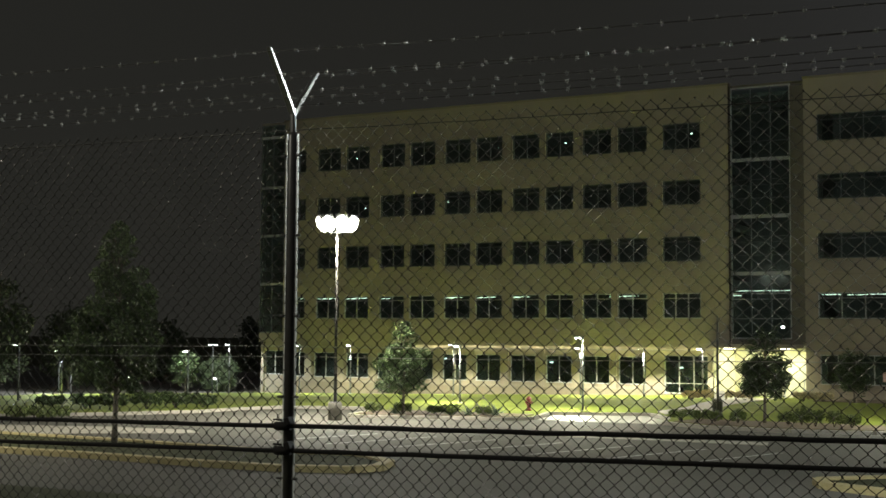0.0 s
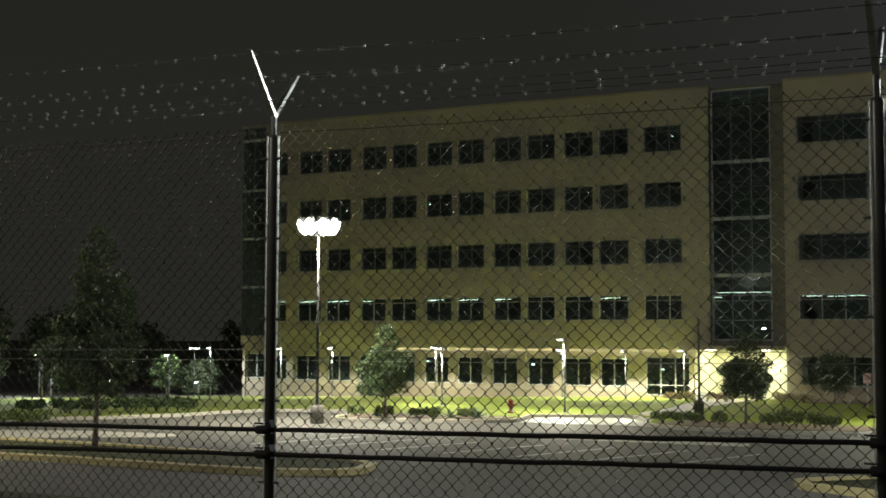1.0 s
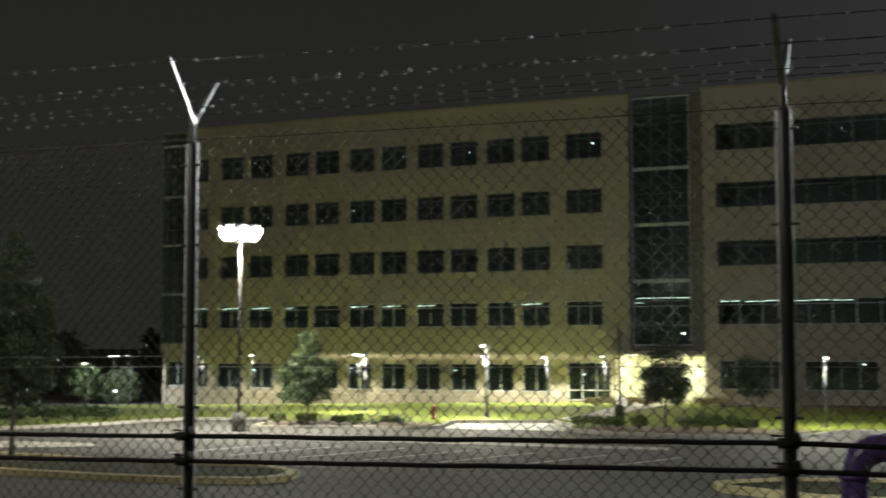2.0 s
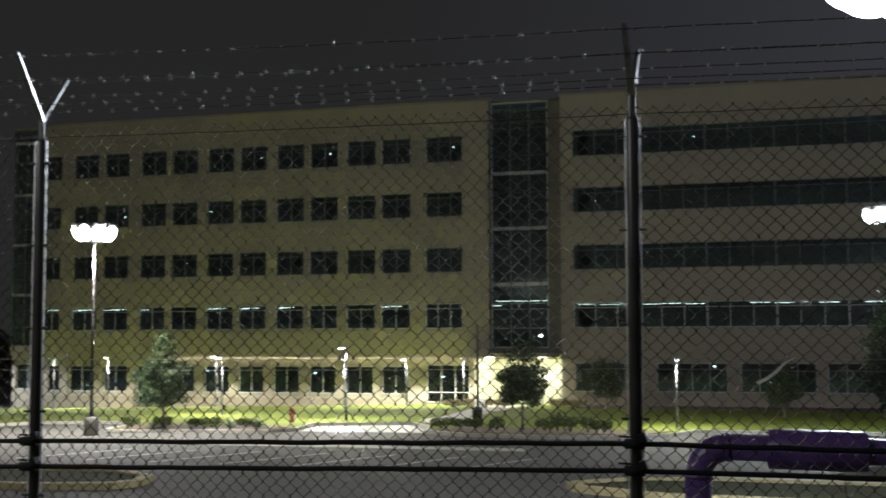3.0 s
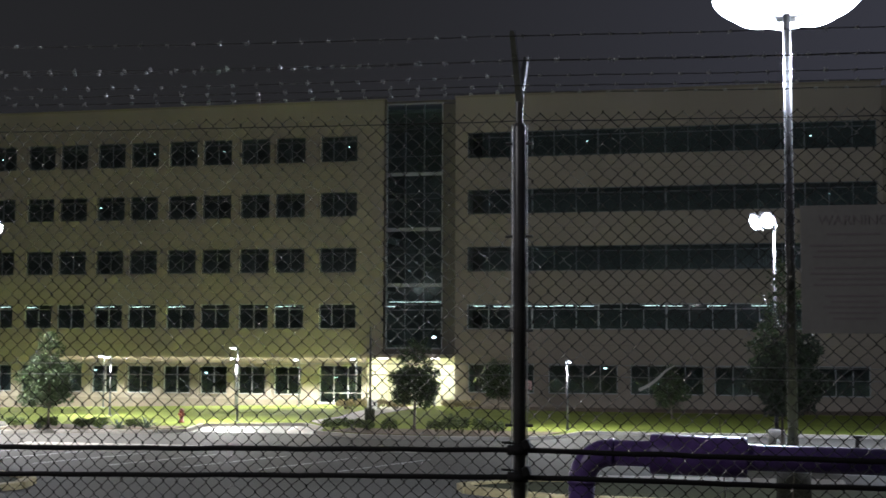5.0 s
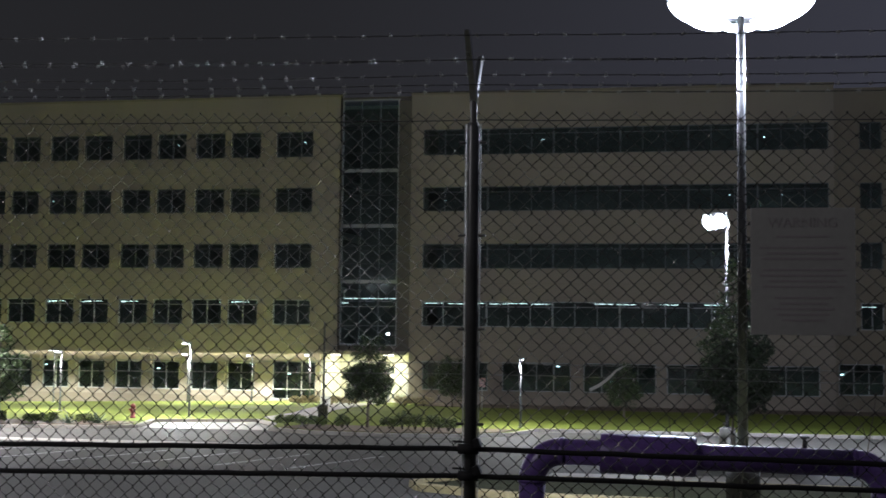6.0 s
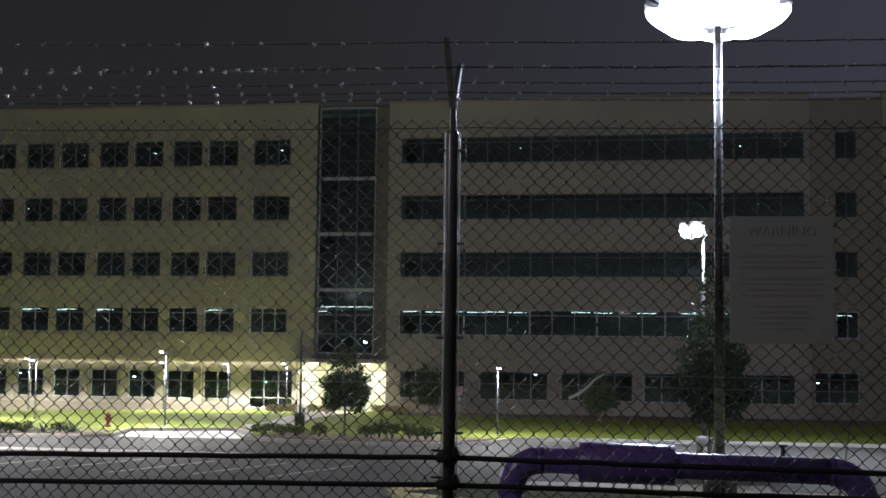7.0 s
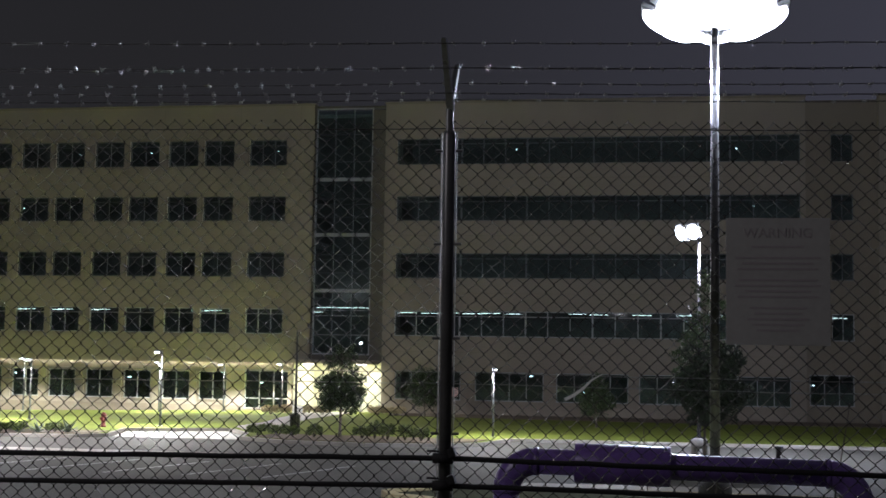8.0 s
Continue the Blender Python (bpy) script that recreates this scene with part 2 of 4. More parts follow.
def berm(x, y):
    return BERM * math.exp(-((x - 0.78) ** 2 + (y - 19.4) ** 2) / 12.0) if y < 60 else 0.0


verts = [(x, y, ground_level(y) + berm(x, y)) for y in ys for x in xs]
nx = len(xs)
faces = [(j * nx + i, j * nx + i + 1, (j + 1) * nx + i + 1, (j + 1) * nx + i) for j in range(len(ys) - 1) for i in range(nx - 1)]
structure("ground", raw_mesh("ground", verts, faces, EARTH), EARTH, "dark earth and grass sloping down from the fence")

bm = bmesh.new()
box(bm, -190, 90, 21.5, 66, G - 0.04, G)
structure("road", bm, ASPHALT, "worn grey asphalt of the parking lot and drive", "road")


far = [(x, y, lawn_at(y, x) - 0.12) for y in (66, 79, 92, 150) for x in (-190, -62)]
structure("road_far", raw_mesh("road_far", far, [(2 * i, 2 * i + 1, 2 * i + 3, 2 * i + 2) for i in range(3)], ASPHALT), ASPHALT, "dark asphalt beyond the lawn", "road")


def slab(points, z0, z1):
    bm = bmesh.new()
    low = [bm.verts.new((x, y, z0)) for x, y in points]
    top = [bm.verts.new((x, y, z1)) for x, y in points]
    bm.faces.new(top)
    n = len(points)
    for i in range(n):
        bm.faces.new((low[i], low[(i + 1) % n], top[(i + 1) % n], top[i]))
    bm.normal_update()
    bmesh.ops.triangulate(bm, faces=[f for f in bm.faces if len(f.verts) > 4], ngon_method="EAR_CLIP")
    return bm


def kerb_line(points, name, mat, label, width=0.22, z0=G - 0.02, z1=G + 0.165):
    """A kerb of single stones along a line, each a part."""
    holder = thing(name, points[0][0], points[0][1], G, label, "kerb", "", "structure")
    bm = bmesh.new()
    box(bm, -0.5, 0.5, -width / 2, width / 2, z0 - G, z1 - G, 0.025)
    stone = mesh_of("kerb_stone", bm, mat)
    for (ax, ay), (bx, by) in zip(points, points[1:]):
        length = math.hypot(bx - ax, by - ay)
        n = max(1, round(length / 3.0))
        for i in range(n):
            t = (i + 0.5) / n
            ob = new("kerb_stone", stone)
            ob.parent = holder
            ob.matrix_parent_inverse = holder.matrix_world.inverted()
            ob.matrix_basis = pose(ax + (bx - ax) * t, ay + (by - ay) * t, G, 0, 0, math.degrees(math.atan2(by - ay, bx - ax))) @ Matrix.Diagonal((length / n - 0.015, 1, 1, 1))
    return holder


FRONT = [(-90, 27), (-68, 36), (-49, 44.9), (-45.6, 49), (-43.5, 53), (-43.2, 56), (-42.2, 59.2), (-37, 61), (-36, 58), (-35.3, 54.8), (-34.2, 54.2), (-31, 55.4), (-27.4, 56.4), (-26.4, 57.4), (-27.5, 62.0), (-22.5, 64), (-20.6, 61), (-19.8, 57.8), (-17.3, 56.1), (-13.4, 55.6), (-10, 56.4), (-8.4, 58), (-7.6, 61.5), (8, 62.3), (60, 63.5)]
lawn_bm = slab(FRONT + [(60, 92.3), (-67.6, 92.3), (-67.5, 86), (-65.5, 76), (-63.5, 66), (-63.5, 56), (-68, 48), (-90, 38)], G - 0.03, LAWN)
for at, way in [((0, y, 0), (0, 1, 0)) for y in (62, 67, 72, 77, 82, 87)] + [((x, 0, 0), (1, 0, 0)) for x in (-28, -38, -48, -58)]:
    bmesh.ops.bisect_plane(lawn_bm, geom=lawn_bm.verts[:] + lawn_bm.edges[:] + lawn_bm.faces[:], plane_co=at, plane_no=way)
for v in lawn_bm.verts:
    v.co.z = lawn_at(v.co.y, v.co.x) - (0.0 if v.co.z > G else 0.18)
structure("lawn", lawn_bm, TURF, "bright mown lawn in front of the office building", "lawn")
kerb_line(FRONT, "kerb", CONCRETE, "pale concrete kerb along the lawn")
bm = slab([(-26.2, 57.6), (-20.0, 57.9), (-20.9, 61.0), (-22.7, 63.8), (-27.2, 61.8)], G - 0.02, G + 0.012)
structure("pavement_1", bm, APRON, "pale concrete apron at the crossing", "pavement")
bm = slab([(-23.1, 66.6), (-21.7, 63.7), (-20.0, 66.8), (-21.2, 71.0), (-22.2, 78.0), (-22.4, 90.3), (-25.6, 90.3), (-24.2, 78.0), (-23.2, 72.0)], LAWN - 0.05, LAWN + 0.02)
for v in bm.verts:
    v.co.z += lawn_at(v.co.y) - LAWN
structure("pavement_2", bm, CONCRETE, "concrete walk to the lit entrance", "pavement")
# planting strips
for k, pts in enumerate(([(-35.6, 58), (-35.0, 55.0), (-34.1, 54.6), (-31.0, 55.75), (-27.6, 56.75), (-26.9, 57.6), (-27.2, 59.4), (-34, 59)], [(-19.4, 58.0), (-17.2, 56.5), (-13.4, 56.0), (-10.1, 56.8), (-8.8, 58.2), (-8.4, 60.2), (-18.8, 60.4)])):
    structure("planting_bed_%d" % (k + 1), slab(pts, LAWN - 0.02, LAWN + 0.03), MULCH, "brown mulch bed with low shrubs", "bed")

# thin brown strip laid over the lawn along the right wing
bm = slab([(-19.6, 91.95), (-19.2, 87.2), (-12.0, 85.6), (0.0, 85.2), (14.0, 85.8), (30.0, 86.0), (30.0, 91.95)], LAWN - 0.04, LAWN + 0.03)
for v in bm.verts:
    v.co.z += lawn_at(v.co.y) - LAWN
structure("planting_bed_3", bm, MULCH, "brown strip along the office wall", "bed")


def island(name, pts, mat, label):
    structure(name, slab(pts, G - 0.02, G + 0.13), EARTH, label, "island")
    kerb_line(pts + pts[:1], "kerb", mat, "worn yellowish concrete kerb round a parking island", 0.38, G - 0.02, G + 0.2)


island("parking_island_1", [(-44, 31.0), (-34.4, 30.9), (-30.7, 31.0), (-25.2, 30.7), (-22.8, 30.8), (-20.8, 31.5), (-20.4, 32.4), (-20.9, 33.9), (-22.9, 35.3), (-25.4, 34.9), (-33, 35.8), (-44, 36.2)], KERB_YELLOW, "planted parking island with a tree")
island("parking_island_2", [(-8.0, 35.6), (-7.6, 34.6), (-5, 33.2), (6, 32.4), (6, 37.4), (-4, 37.8), (-6.4, 37.3)], KERB_YELLOW, "low parking island of worn concrete and dirt")
structure("gutter_1", slab([(-46, 33.5), (-40.7, 36.9), (-38.2, 39.1), (-35.3, 40.8), (-34.6, 41.8), (-35.8, 42.8), (-39.8, 42.5), (-44.8, 40.8), (-55, 38.5), (-55, 34)], G - 0.02, G + 0.02), CONCRETE, "pale concrete gutter strip in the asphalt", "gutter")
structure("gutter_2", slab([(-30, 48.1), (-12.6, 48.3), (-12.9, 49.7), (-30, 49.4)], G - 0.02, G + 0.014), CONCRETE, "pale concrete gutter strip in the asphalt", "gutter")
structure("gutter_3", slab([(-4.6, 39.0), (3, 39.8), (3, 41.5), (-4.6, 40.9)], G - 0.02, G + 0.016), CONCRETE, "pale concrete gutter strip in the asphalt", "gutter")
for k in range(7):
    x0 = -30 + 2.8 * k
    structure("line_%d" % (k + 1), slab([(x0, 40.0), (x0 + 0.11, 40.0), (x0 + 1.9, 45.4), (x0 + 1.79, 45.4)], G - 0.01, G + 0.005), PAINT, "faded white parking line on asphalt", "parking line")

# ---------------------------------------------------------------- office building
office = thing("office_building", -26, FY, G, "five storey beige office building with dark windows at night", "building")
office.matrix_world = Matrix.Identity(4)
UP = FY           # face of the upper floors
LOW = FY + 0.55   # face of the set back ground floor
SOFFIT = 0.92
ROOF = 20.0
ROWS = [(15.5, 17.45), (11.35, 13.2), (7.15, 9.0), (2.92, 4.80)]


def wall_with_holes(x0, x1, y0, y1, z0, z1, holes, mat):
    """A wall between x0 and x1 with square openings (x0, x1, z0, z1) right through it: one band a storey, piers between the openings."""
    rows = sorted({(h[2], h[3]) for h in holes})
    z = z0
    for a, b in rows:
        boxes("wall_band", [(x0, x1, y0, y1, z, a)], mat, office)
        x = x0
        for h in sorted(h for h in holes if (h[2], h[3]) == (a, b)):
            if h[0] > x + 0.01:
                boxes("pier", [(x, h[0], y0, y1, a, b)], mat, office)
            x = h[1]
        if x < x1:
            boxes("pier", [(x, x1, y0, y1, a, b)], mat, office)
        z = b
    boxes("parapet" if z1 > 15 else "wall_band", [(x0, x1, y0, y1, z, z1)], mat, office)


def walls(name, dims, mat, label=""):
    for d in dims:
        boxes(name, [d], mat, office, label)


def ring_frame(x0, x1, z0, z1, y0, y1, w):
    """A square frame as one closed ring."""
    bm = bmesh.new()
    loops = []
    for y in (y0, y1):
        for q in (0.0, w):
            loops.append([bm.verts.new(p) for p in ((x0 + q, y, z0 + q), (x1 - q, y, z0 + q), (x1 - q, y, z1 - q), (x0 + q, y, z1 - q))])
    for a, b in ((0, 1), (3, 2), (2, 0), (1, 3)):
        for k in range(4):
            bm.faces.new((loops[a][k], loops[a][(k + 1) % 4], loops[b][(k + 1) % 4], loops[b][k]))
    return bm


LEAN = -0.0165    # the panes lean out a little at the top


def pane_of(parent, x0, x1, y, z0, z1, yaw=0.0, mat=PANE, lean=LEAN):
    bm = bmesh.new()
    box(bm, x0, x1, y, y + 0.012, z0, z1)
    for v in bm.verts:
        v.co.y += lean * (v.co.z - (z0 + z1) / 2) + yaw * (v.co.x - (x0 + x1) / 2)
    ob = part("pane", bm, mat, parent)
    ob.visible_shadow = False
    return ob


def window(x0, x1, z0, z1, y, panes=2, transom=True, frame_mat=ALU):
    w, d = 0.06, 0.12
    win = part("window", ring_frame(x0, x1, z0, z1, y, y + d, w), frame_mat, office)
    step = (x1 - x0) / panes
    t = z1 - 0.42
    for i in range(panes):
        a, b = x0 + i * step, x0 + (i + 1) * step
        pane_of(win, a + 0.02, b - 0.02, y + 0.055, z0 + 0.03, z1 - 0.03)
        if i:
            boxes("mullion", [(a - w / 2, a + w / 2, y - 0.004, y + d + 0.004, z0 + w, z1 - w)], frame_mat, win)
    if transom:
        boxes("transom", [(x0 + w, x1 - w, y + 0.002, y + d - 0.002, t, t + 0.05)], frame_mat, win)
    boxes("sill", [(x0 - 0.05, x1 + 0.05, y - 0.22, y - 0.01, z0 - 0.05, z0 - 0.003)], STUCCO, win)
    return win


left_cols = [(-64.6, -63.0)]
for s in (-61.85, -55.60, -49.55, -43.50, -37.55):
    left_cols += [(s, s + 2.36), (s + 2.84, s + 5.20)]
left_cols.append((-31.15, -28.25))
holes = [(a, b, z0, z1) for z0, z1 in ROWS for a, b in left_cols]
wall_with_holes(-65.2, -26.1, UP, UP + 0.35, SOFFIT - 0.16, ROOF, holes, STUCCO)
for a, b, z0, z1 in holes:
    # paler frames low down paint in the light of the tubes; upper ones are darkened
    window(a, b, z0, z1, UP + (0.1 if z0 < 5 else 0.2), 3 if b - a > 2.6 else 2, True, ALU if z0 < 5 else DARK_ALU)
# control joints in the stucco
for z in (1.75, 6.02, 10.22, 14.42):
    boxes("joint", [(-65.15, -26.12, UP - 0.004, UP - 0.0005, z, z + 0.025)], STUCCO_B, office)
    boxes("joint", [(-20.65, 9.3, UP - 0.004, UP - 0.0005, z, z + 0.025)], STUCCO_B, office)
for x in (-62.45, -56.15, -50.05, -44.0, -37.95, -31.9, -27.2):
    boxes("joint", [(x, x + 0.025, UP - 0.0045, UP - 0.001, 1.8, ROOF - 0.02)], STUCCO_B, office)
boxes("cornice", [(-65.3, -26.05, UP - 0.08, UP + 0.5, ROOF, ROOF + 0.16)], STUCCO_B, office)
boxes("soffit", [(-67.7, -28.0, UP + 0.35, LOW + 0.4, SOFFIT - 0.004, SOFFIT + 0.2)], STUCCO, office)
# ground floor
low_cols = [(-64.0, -62.9), (-61.95, -59.65)]
low_cols += [(s, s + 2.16) for s in (-58.75, -55.7, -52.65, -49.6, -46.62, -43.6, -40.57, -37.5, -34.62)]
low_cols = [(a * 1.0058, b * 1.0058) for a, b in low_cols]
low_holes = [(a, b, -2.03, 0.08) for a, b in low_cols]
wall_with_holes(-65.2, -31.45, LOW, LOW + 0.35, BASE, SOFFIT - 0.004, low_holes, STUCCO)
for a, b, z0, z1 in low_holes:
    window(a, b, z0, z1, LOW + 0.07, 2, False)
walls("wall", [(-31.45, -31.25, LOW, LOW + 0.35, BASE, SOFFIT - 0.004), (-31.25, -27.9, LOW, LOW + 0.35, 0.2, SOFFIT - 0.004), (-31.25, -27.9, LOW, LOW + 0.35, BASE, -2.62), (-27.9, -27.55, LOW, LOW + 0.35, BASE, SOFFIT - 0.004)], STUCCO)
store = window(-31.25, -27.9, -2.62, 0.2, LOW + 0.15, 3, False)
boxes("rail", [(-31.2, -27.95, LOW + 0.13, LOW + 0.27, -1.9, -1.84)], ALU, store)
boxes("base_course", [(-65.2, -31.45, LOW - 0.05, LOW - 0.003, BASE, -2.4)], STUCCO_B, office)
# pier faces that stand proud between the ground floor openings
for (a, b), (c, d) in zip(low_cols, low_cols[1:]):
    boxes("pilaster", [(b + 0.14, c - 0.14, LOW - 0.12, LOW - 0.003, -2.39, 0.45)], STUCCO, office)
# glazed corner at the far end
corner = part("window", ring_frame(-67.7, -65.2, 1.7, 19.82, UP + 0.02, UP + 0.16, 0.09), DARK_ALU, office, "glazed building corner")
for z in (5.8, 10.0, 14.2, 18.6):
    boxes("floor_band", [(-67.61, -65.29, UP + 0.0, UP + 0.15, z, z + 0.22)], ALU, corner)
for z in (3.2, 4.6, 7.2, 8.6, 11.4, 12.8, 15.6, 17.0):
    boxes("transom", [(-67.61, -65.29, UP + 0.05, UP + 0.13, z, z + 0.05)], DARK_ALU, corner)
boxes("mullion", [(-66.49, -66.42, UP + 0.03, UP + 0.15, 1.79, 19.73)], DARK_ALU, corner)
for a, b in zip((1.75, 5.9, 10.1, 14.3), (5.9, 10.1, 14.3, 19.75)):
    pane_of(corner, -67.65, -66.46, UP + 0.085, a, b)
    pane_of(corner, -66.45, -65.25, UP + 0.085, a, b)
walls("wall", [(-67.7, -65.2, UP, UP + 0.35, SOFFIT, 1.7), (-67.7, -65.2, LOW, LOW + 0.35, 0.2, SOFFIT - 0.004), (-67.7, -65.2, LOW, LOW + 0.35, BASE, -1.9), (-67.7, -65.2, UP + 0.0, UP + 0.35, 19.84, 20.0)], STUCCO)
window(-67.6, -65.25, -1.9, 0.2, LOW + 0.15, 2, False)

# stair tower with its curtain wall
TY = UP + 0.5
levels = [1.45, 6.05, 10.2, 14.35, 19.6]
tower = part("curtain_wall", ring_frame(-26.1, -21.75, 1.45, 19.86, TY - 0.02, TY + 0.14, 0.08), ALU, office, "tall glazed stair tower front")
for z in levels[1:-1]:
    boxes("floor_band", [(-26.02, -21.83, TY - 0.03, TY + 0.13, z, z + 0.26)], ALU, tower)
for x in (-24.65, -23.2):
    boxes("mullion", [(x - 0.035, x + 0.035, TY - 0.006, TY + 0.12, 1.53, 19.78)], DARK_ALU, tower)
for a, b in zip(levels, levels[1:]):
    for z in (a + 1.44, b - 1.75, b - 1.35):
        # the lowest transoms are paler, as if lit by the tubes behind
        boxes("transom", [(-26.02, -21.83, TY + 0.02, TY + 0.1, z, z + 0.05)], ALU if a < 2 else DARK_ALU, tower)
    for x in (-26.05, -24.64, -23.19):
        pane_of(tower, x, x + 1.39, TY + 0.055, a + 0.05, b + 0.05, -0.07, PANE, LEAN if a < 2 else -0.010)
walls("wall", [(-21.75, -20.7, UP + 0.45, UP + 0.9, 1.0, 19.7), (-26.1, -20.7, TY, TY + 0.4, 0.98, 1.45), (-26.1, -20.7, TY - 0.05, TY + 0.5, 19.86, 20.0)], SHADOW_WALL, "brown recessed wall darkened for shade")
walls("wall", [(-26.15, -26.1, UP + 0.0, TY + 0.4, SOFFIT, ROOF)], STUCCO)

# right wing with ribbon windows
RX0, RX1, REND = -20.7, 9.35, 30.0   # the wing, a recess after RX1, and a further wing to REND
ribbon = [(-19.8 + 4.8 * i, -15.0 + 4.8 * i) for i in range(6)]
holes = [(a, b, z0 - 0.02, z1 - 0.05) for z0, z1 in ROWS for a, b in ribbon]
wall_with_holes(RX0, RX1, UP, UP + 0.35, SOFFIT, ROOF, holes, STUCCO)
for a, b, z0, z1 in holes:
    # frame colour again carries the light: pale at the lit storey, dark above
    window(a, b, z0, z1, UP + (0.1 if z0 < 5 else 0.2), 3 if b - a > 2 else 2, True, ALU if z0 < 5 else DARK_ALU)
low_right = [(-19.7, -14.85), (-13.8, -8.85), (-7.95, -2.85), (-2.1, 2.9), (3.75, 8.3)]
holes = [(a, b, -1.70, 0.38) for a, b in low_right]
wall_with_holes(RX0, RX1, UP, UP + 0.35, BASE, SOFFIT, holes, STUCCO)
for a, b, z0, z1 in holes:
    window(a, b, z0, z1, UP + 0.08, max(2, round((b - a) / 1.3)), False)
boxes("cornice", [(RX0 - 0.05, RX1 + 0.05, UP - 0.08, UP + 0.5, ROOF, ROOF + 0.16)], STUCCO_B, office)
RY = UP + 0.6     # face of the recess
RW = 14.3         # where the further wing begins
holes = [(11.12, 12.63, z0, z1) for z0, z1 in ROWS] + [(9.6, 12.6, -1.58, 0.58)]
# the darker tan puts the shade of the recess into the wall colour
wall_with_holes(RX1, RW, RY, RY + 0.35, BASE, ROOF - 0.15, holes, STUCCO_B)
for a, b, z0, z1 in holes:
    # low frames pale as lit, upper frames dark as unlit
    window(a, b, z0, z1, RY + (0.08 if z0 < 5 else 0.2), 3 if b - a > 2 else 2, False, ALU if z0 < 5 else DARK_ALU)
holes = [(15.2 + 4.8 * i, 19.4 + 4.8 * i, z0, z1) for z0, z1 in ROWS + [(-1.58, 0.58)] for i in range(3)]
wall_with_holes(RW, REND, UP, UP + 0.35, BASE, ROOF, holes, STUCCO)
for a, b, z0, z1 in holes:
    window(a, b, z0, z1, UP + 0.2, 3, False, DARK_ALU)
boxes("cornice", [(RW - 0.05, REND + 0.05, UP - 0.08, UP + 0.5, ROOF, ROOF + 0.16)], STUCCO_B, office)
walls("wall", [(RX1 - 0.3, RX1, UP + 0.35, RY + 0.35, BASE, ROOF), (RW, RW + 0.3, UP + 0.35, RY + 0.35, BASE, ROOF)], STUCCO)
walls("wall", [(RX0, RX0 + 0.3, UP + 0.35, UP + 5, SOFFIT, ROOF), (REND - 0.3, REND, UP + 0.35, UP + 28, BASE, ROOF), (-67.7, -67.4, UP + 0.35, UP + 28, BASE, 19.8), (-67.4, REND - 0.3, UP + 27.7, UP + 28, BASE, ROOF)], STUCCO)
boxes("roof", [(-67.4, REND - 0.3, UP + 0.96, UP + 27.7, 19.2, 19.45)], CONCRETE, office)
for z in (1.9, 6.1, 10.3, 14.5):
    walls("floor_slab", [(-67.3, -26.2, UP + 0.4, UP + 9, z - 0.9, z - 0.3), (RX0 + 0.35, REND - 0.35, UP + 1.0, UP + 9, z - 0.9, z - 0.3)], ROOM)
walls("partition", [(-67.3, -26.2, UP + 8.6, UP + 9, BASE, 19), (RX0 + 0.35, REND - 0.35, UP + 8.6, UP + 9, BASE, 19), (-26.0, -21.0, UP + 6, UP + 6.3, 1.4, 19)], ROOM, "dim inner office wall")

# ceiling tubes of the second storey, lit all night
tube_bm = bmesh.new()
box(tube_bm, -0.68, 0.68, -0.05, 0.05, -0.022, 0.022)
tube_mesh = mesh_of("tube", tube_bm, TUBE)
random.seed(4)
for k in range(26):
    x = -64 + k * 1.5
    if random.random() < 0.7:
        t = new("ceiling_tube", tube_mesh)
        t.location = (x, UP + 0.9 + 1.3 * (k % 2), 4.64)
        tagged(t, "lit white ceiling tube behind office glass", "ceiling light", "office ceiling tubes")
for k in range(19):
    x = -19 + k * 1.55
    if random.random() < 0.85:
        t = new("ceiling_tube", tube_mesh)
        t.location = (x, UP + 0.8 + 1.0 * (k % 2), 4.62)
        tagged(t, "lit white ceiling tube behind office glass", "ceiling light", "office ceiling tubes")
t = new("ceiling_tube", tube_mesh)
t.location = (11.6, UP + 1.7, 4.55)
tagged(t, "lit white ceiling tube behind office glass", "ceiling light", "office ceiling tubes")
for k in range(3):
    t = new("ceiling_tube", tube_mesh)
    t.location = (-25.3 + 1.4 * k, UP + 1.3, 4.95)
    tagged(t, "lit white ceiling tube behind stair tower glass", "ceiling light", "office ceiling tubes")

# small glowing dots added behind the dark panes, at random in the upper rows
dot_bm = bmesh.new()
ring_tube(dot_bm, [(0, 0, -0.03), (0, 0, 0.03)], 0.10, 10)
dot_mesh = mesh_of("glow_dot", dot_bm, LED_SMALL)
random.seed(21)
for z0, z1 in ROWS[:3]:
    for a, b in left_cols[1:] + ribbon:
        if random.random() < 0.33:
            d = new("glow_dot", dot_mesh)
            d.matrix_world = pose(random.uniform(a + 0.5, b - 0.3), UP + random.uniform(2.0, 5.0), z1 - random.uniform(0.25, 0.6)) @ Matrix.Scale(random.uniform(0.35, 0.7), 4)
            tagged(d, "small white glowing dot behind office glass", "ceiling light", "night lights")
for x, z in ((-59.9, -0.55), (-58.0, -0.75), (-50.7, -0.35), (-48.4, -0.3), (-41.2, -0.5), (-33.6, 0.0), (-30.6, -0.75), (-17.2, -0.4), (-10.0, 0.1), (-6.2, -1.0), (3.0, -0.5), (10.0, -0.2)):
    d = new("glow_dot", dot_mesh)
    d.matrix_world = pose(x, UP + 2.6, z) @ Matrix.Diagonal((1.3, 0.7, 1.0, 1))
    tagged(d, "small white glowing dot behind office glass", "ceiling light", "night lights")

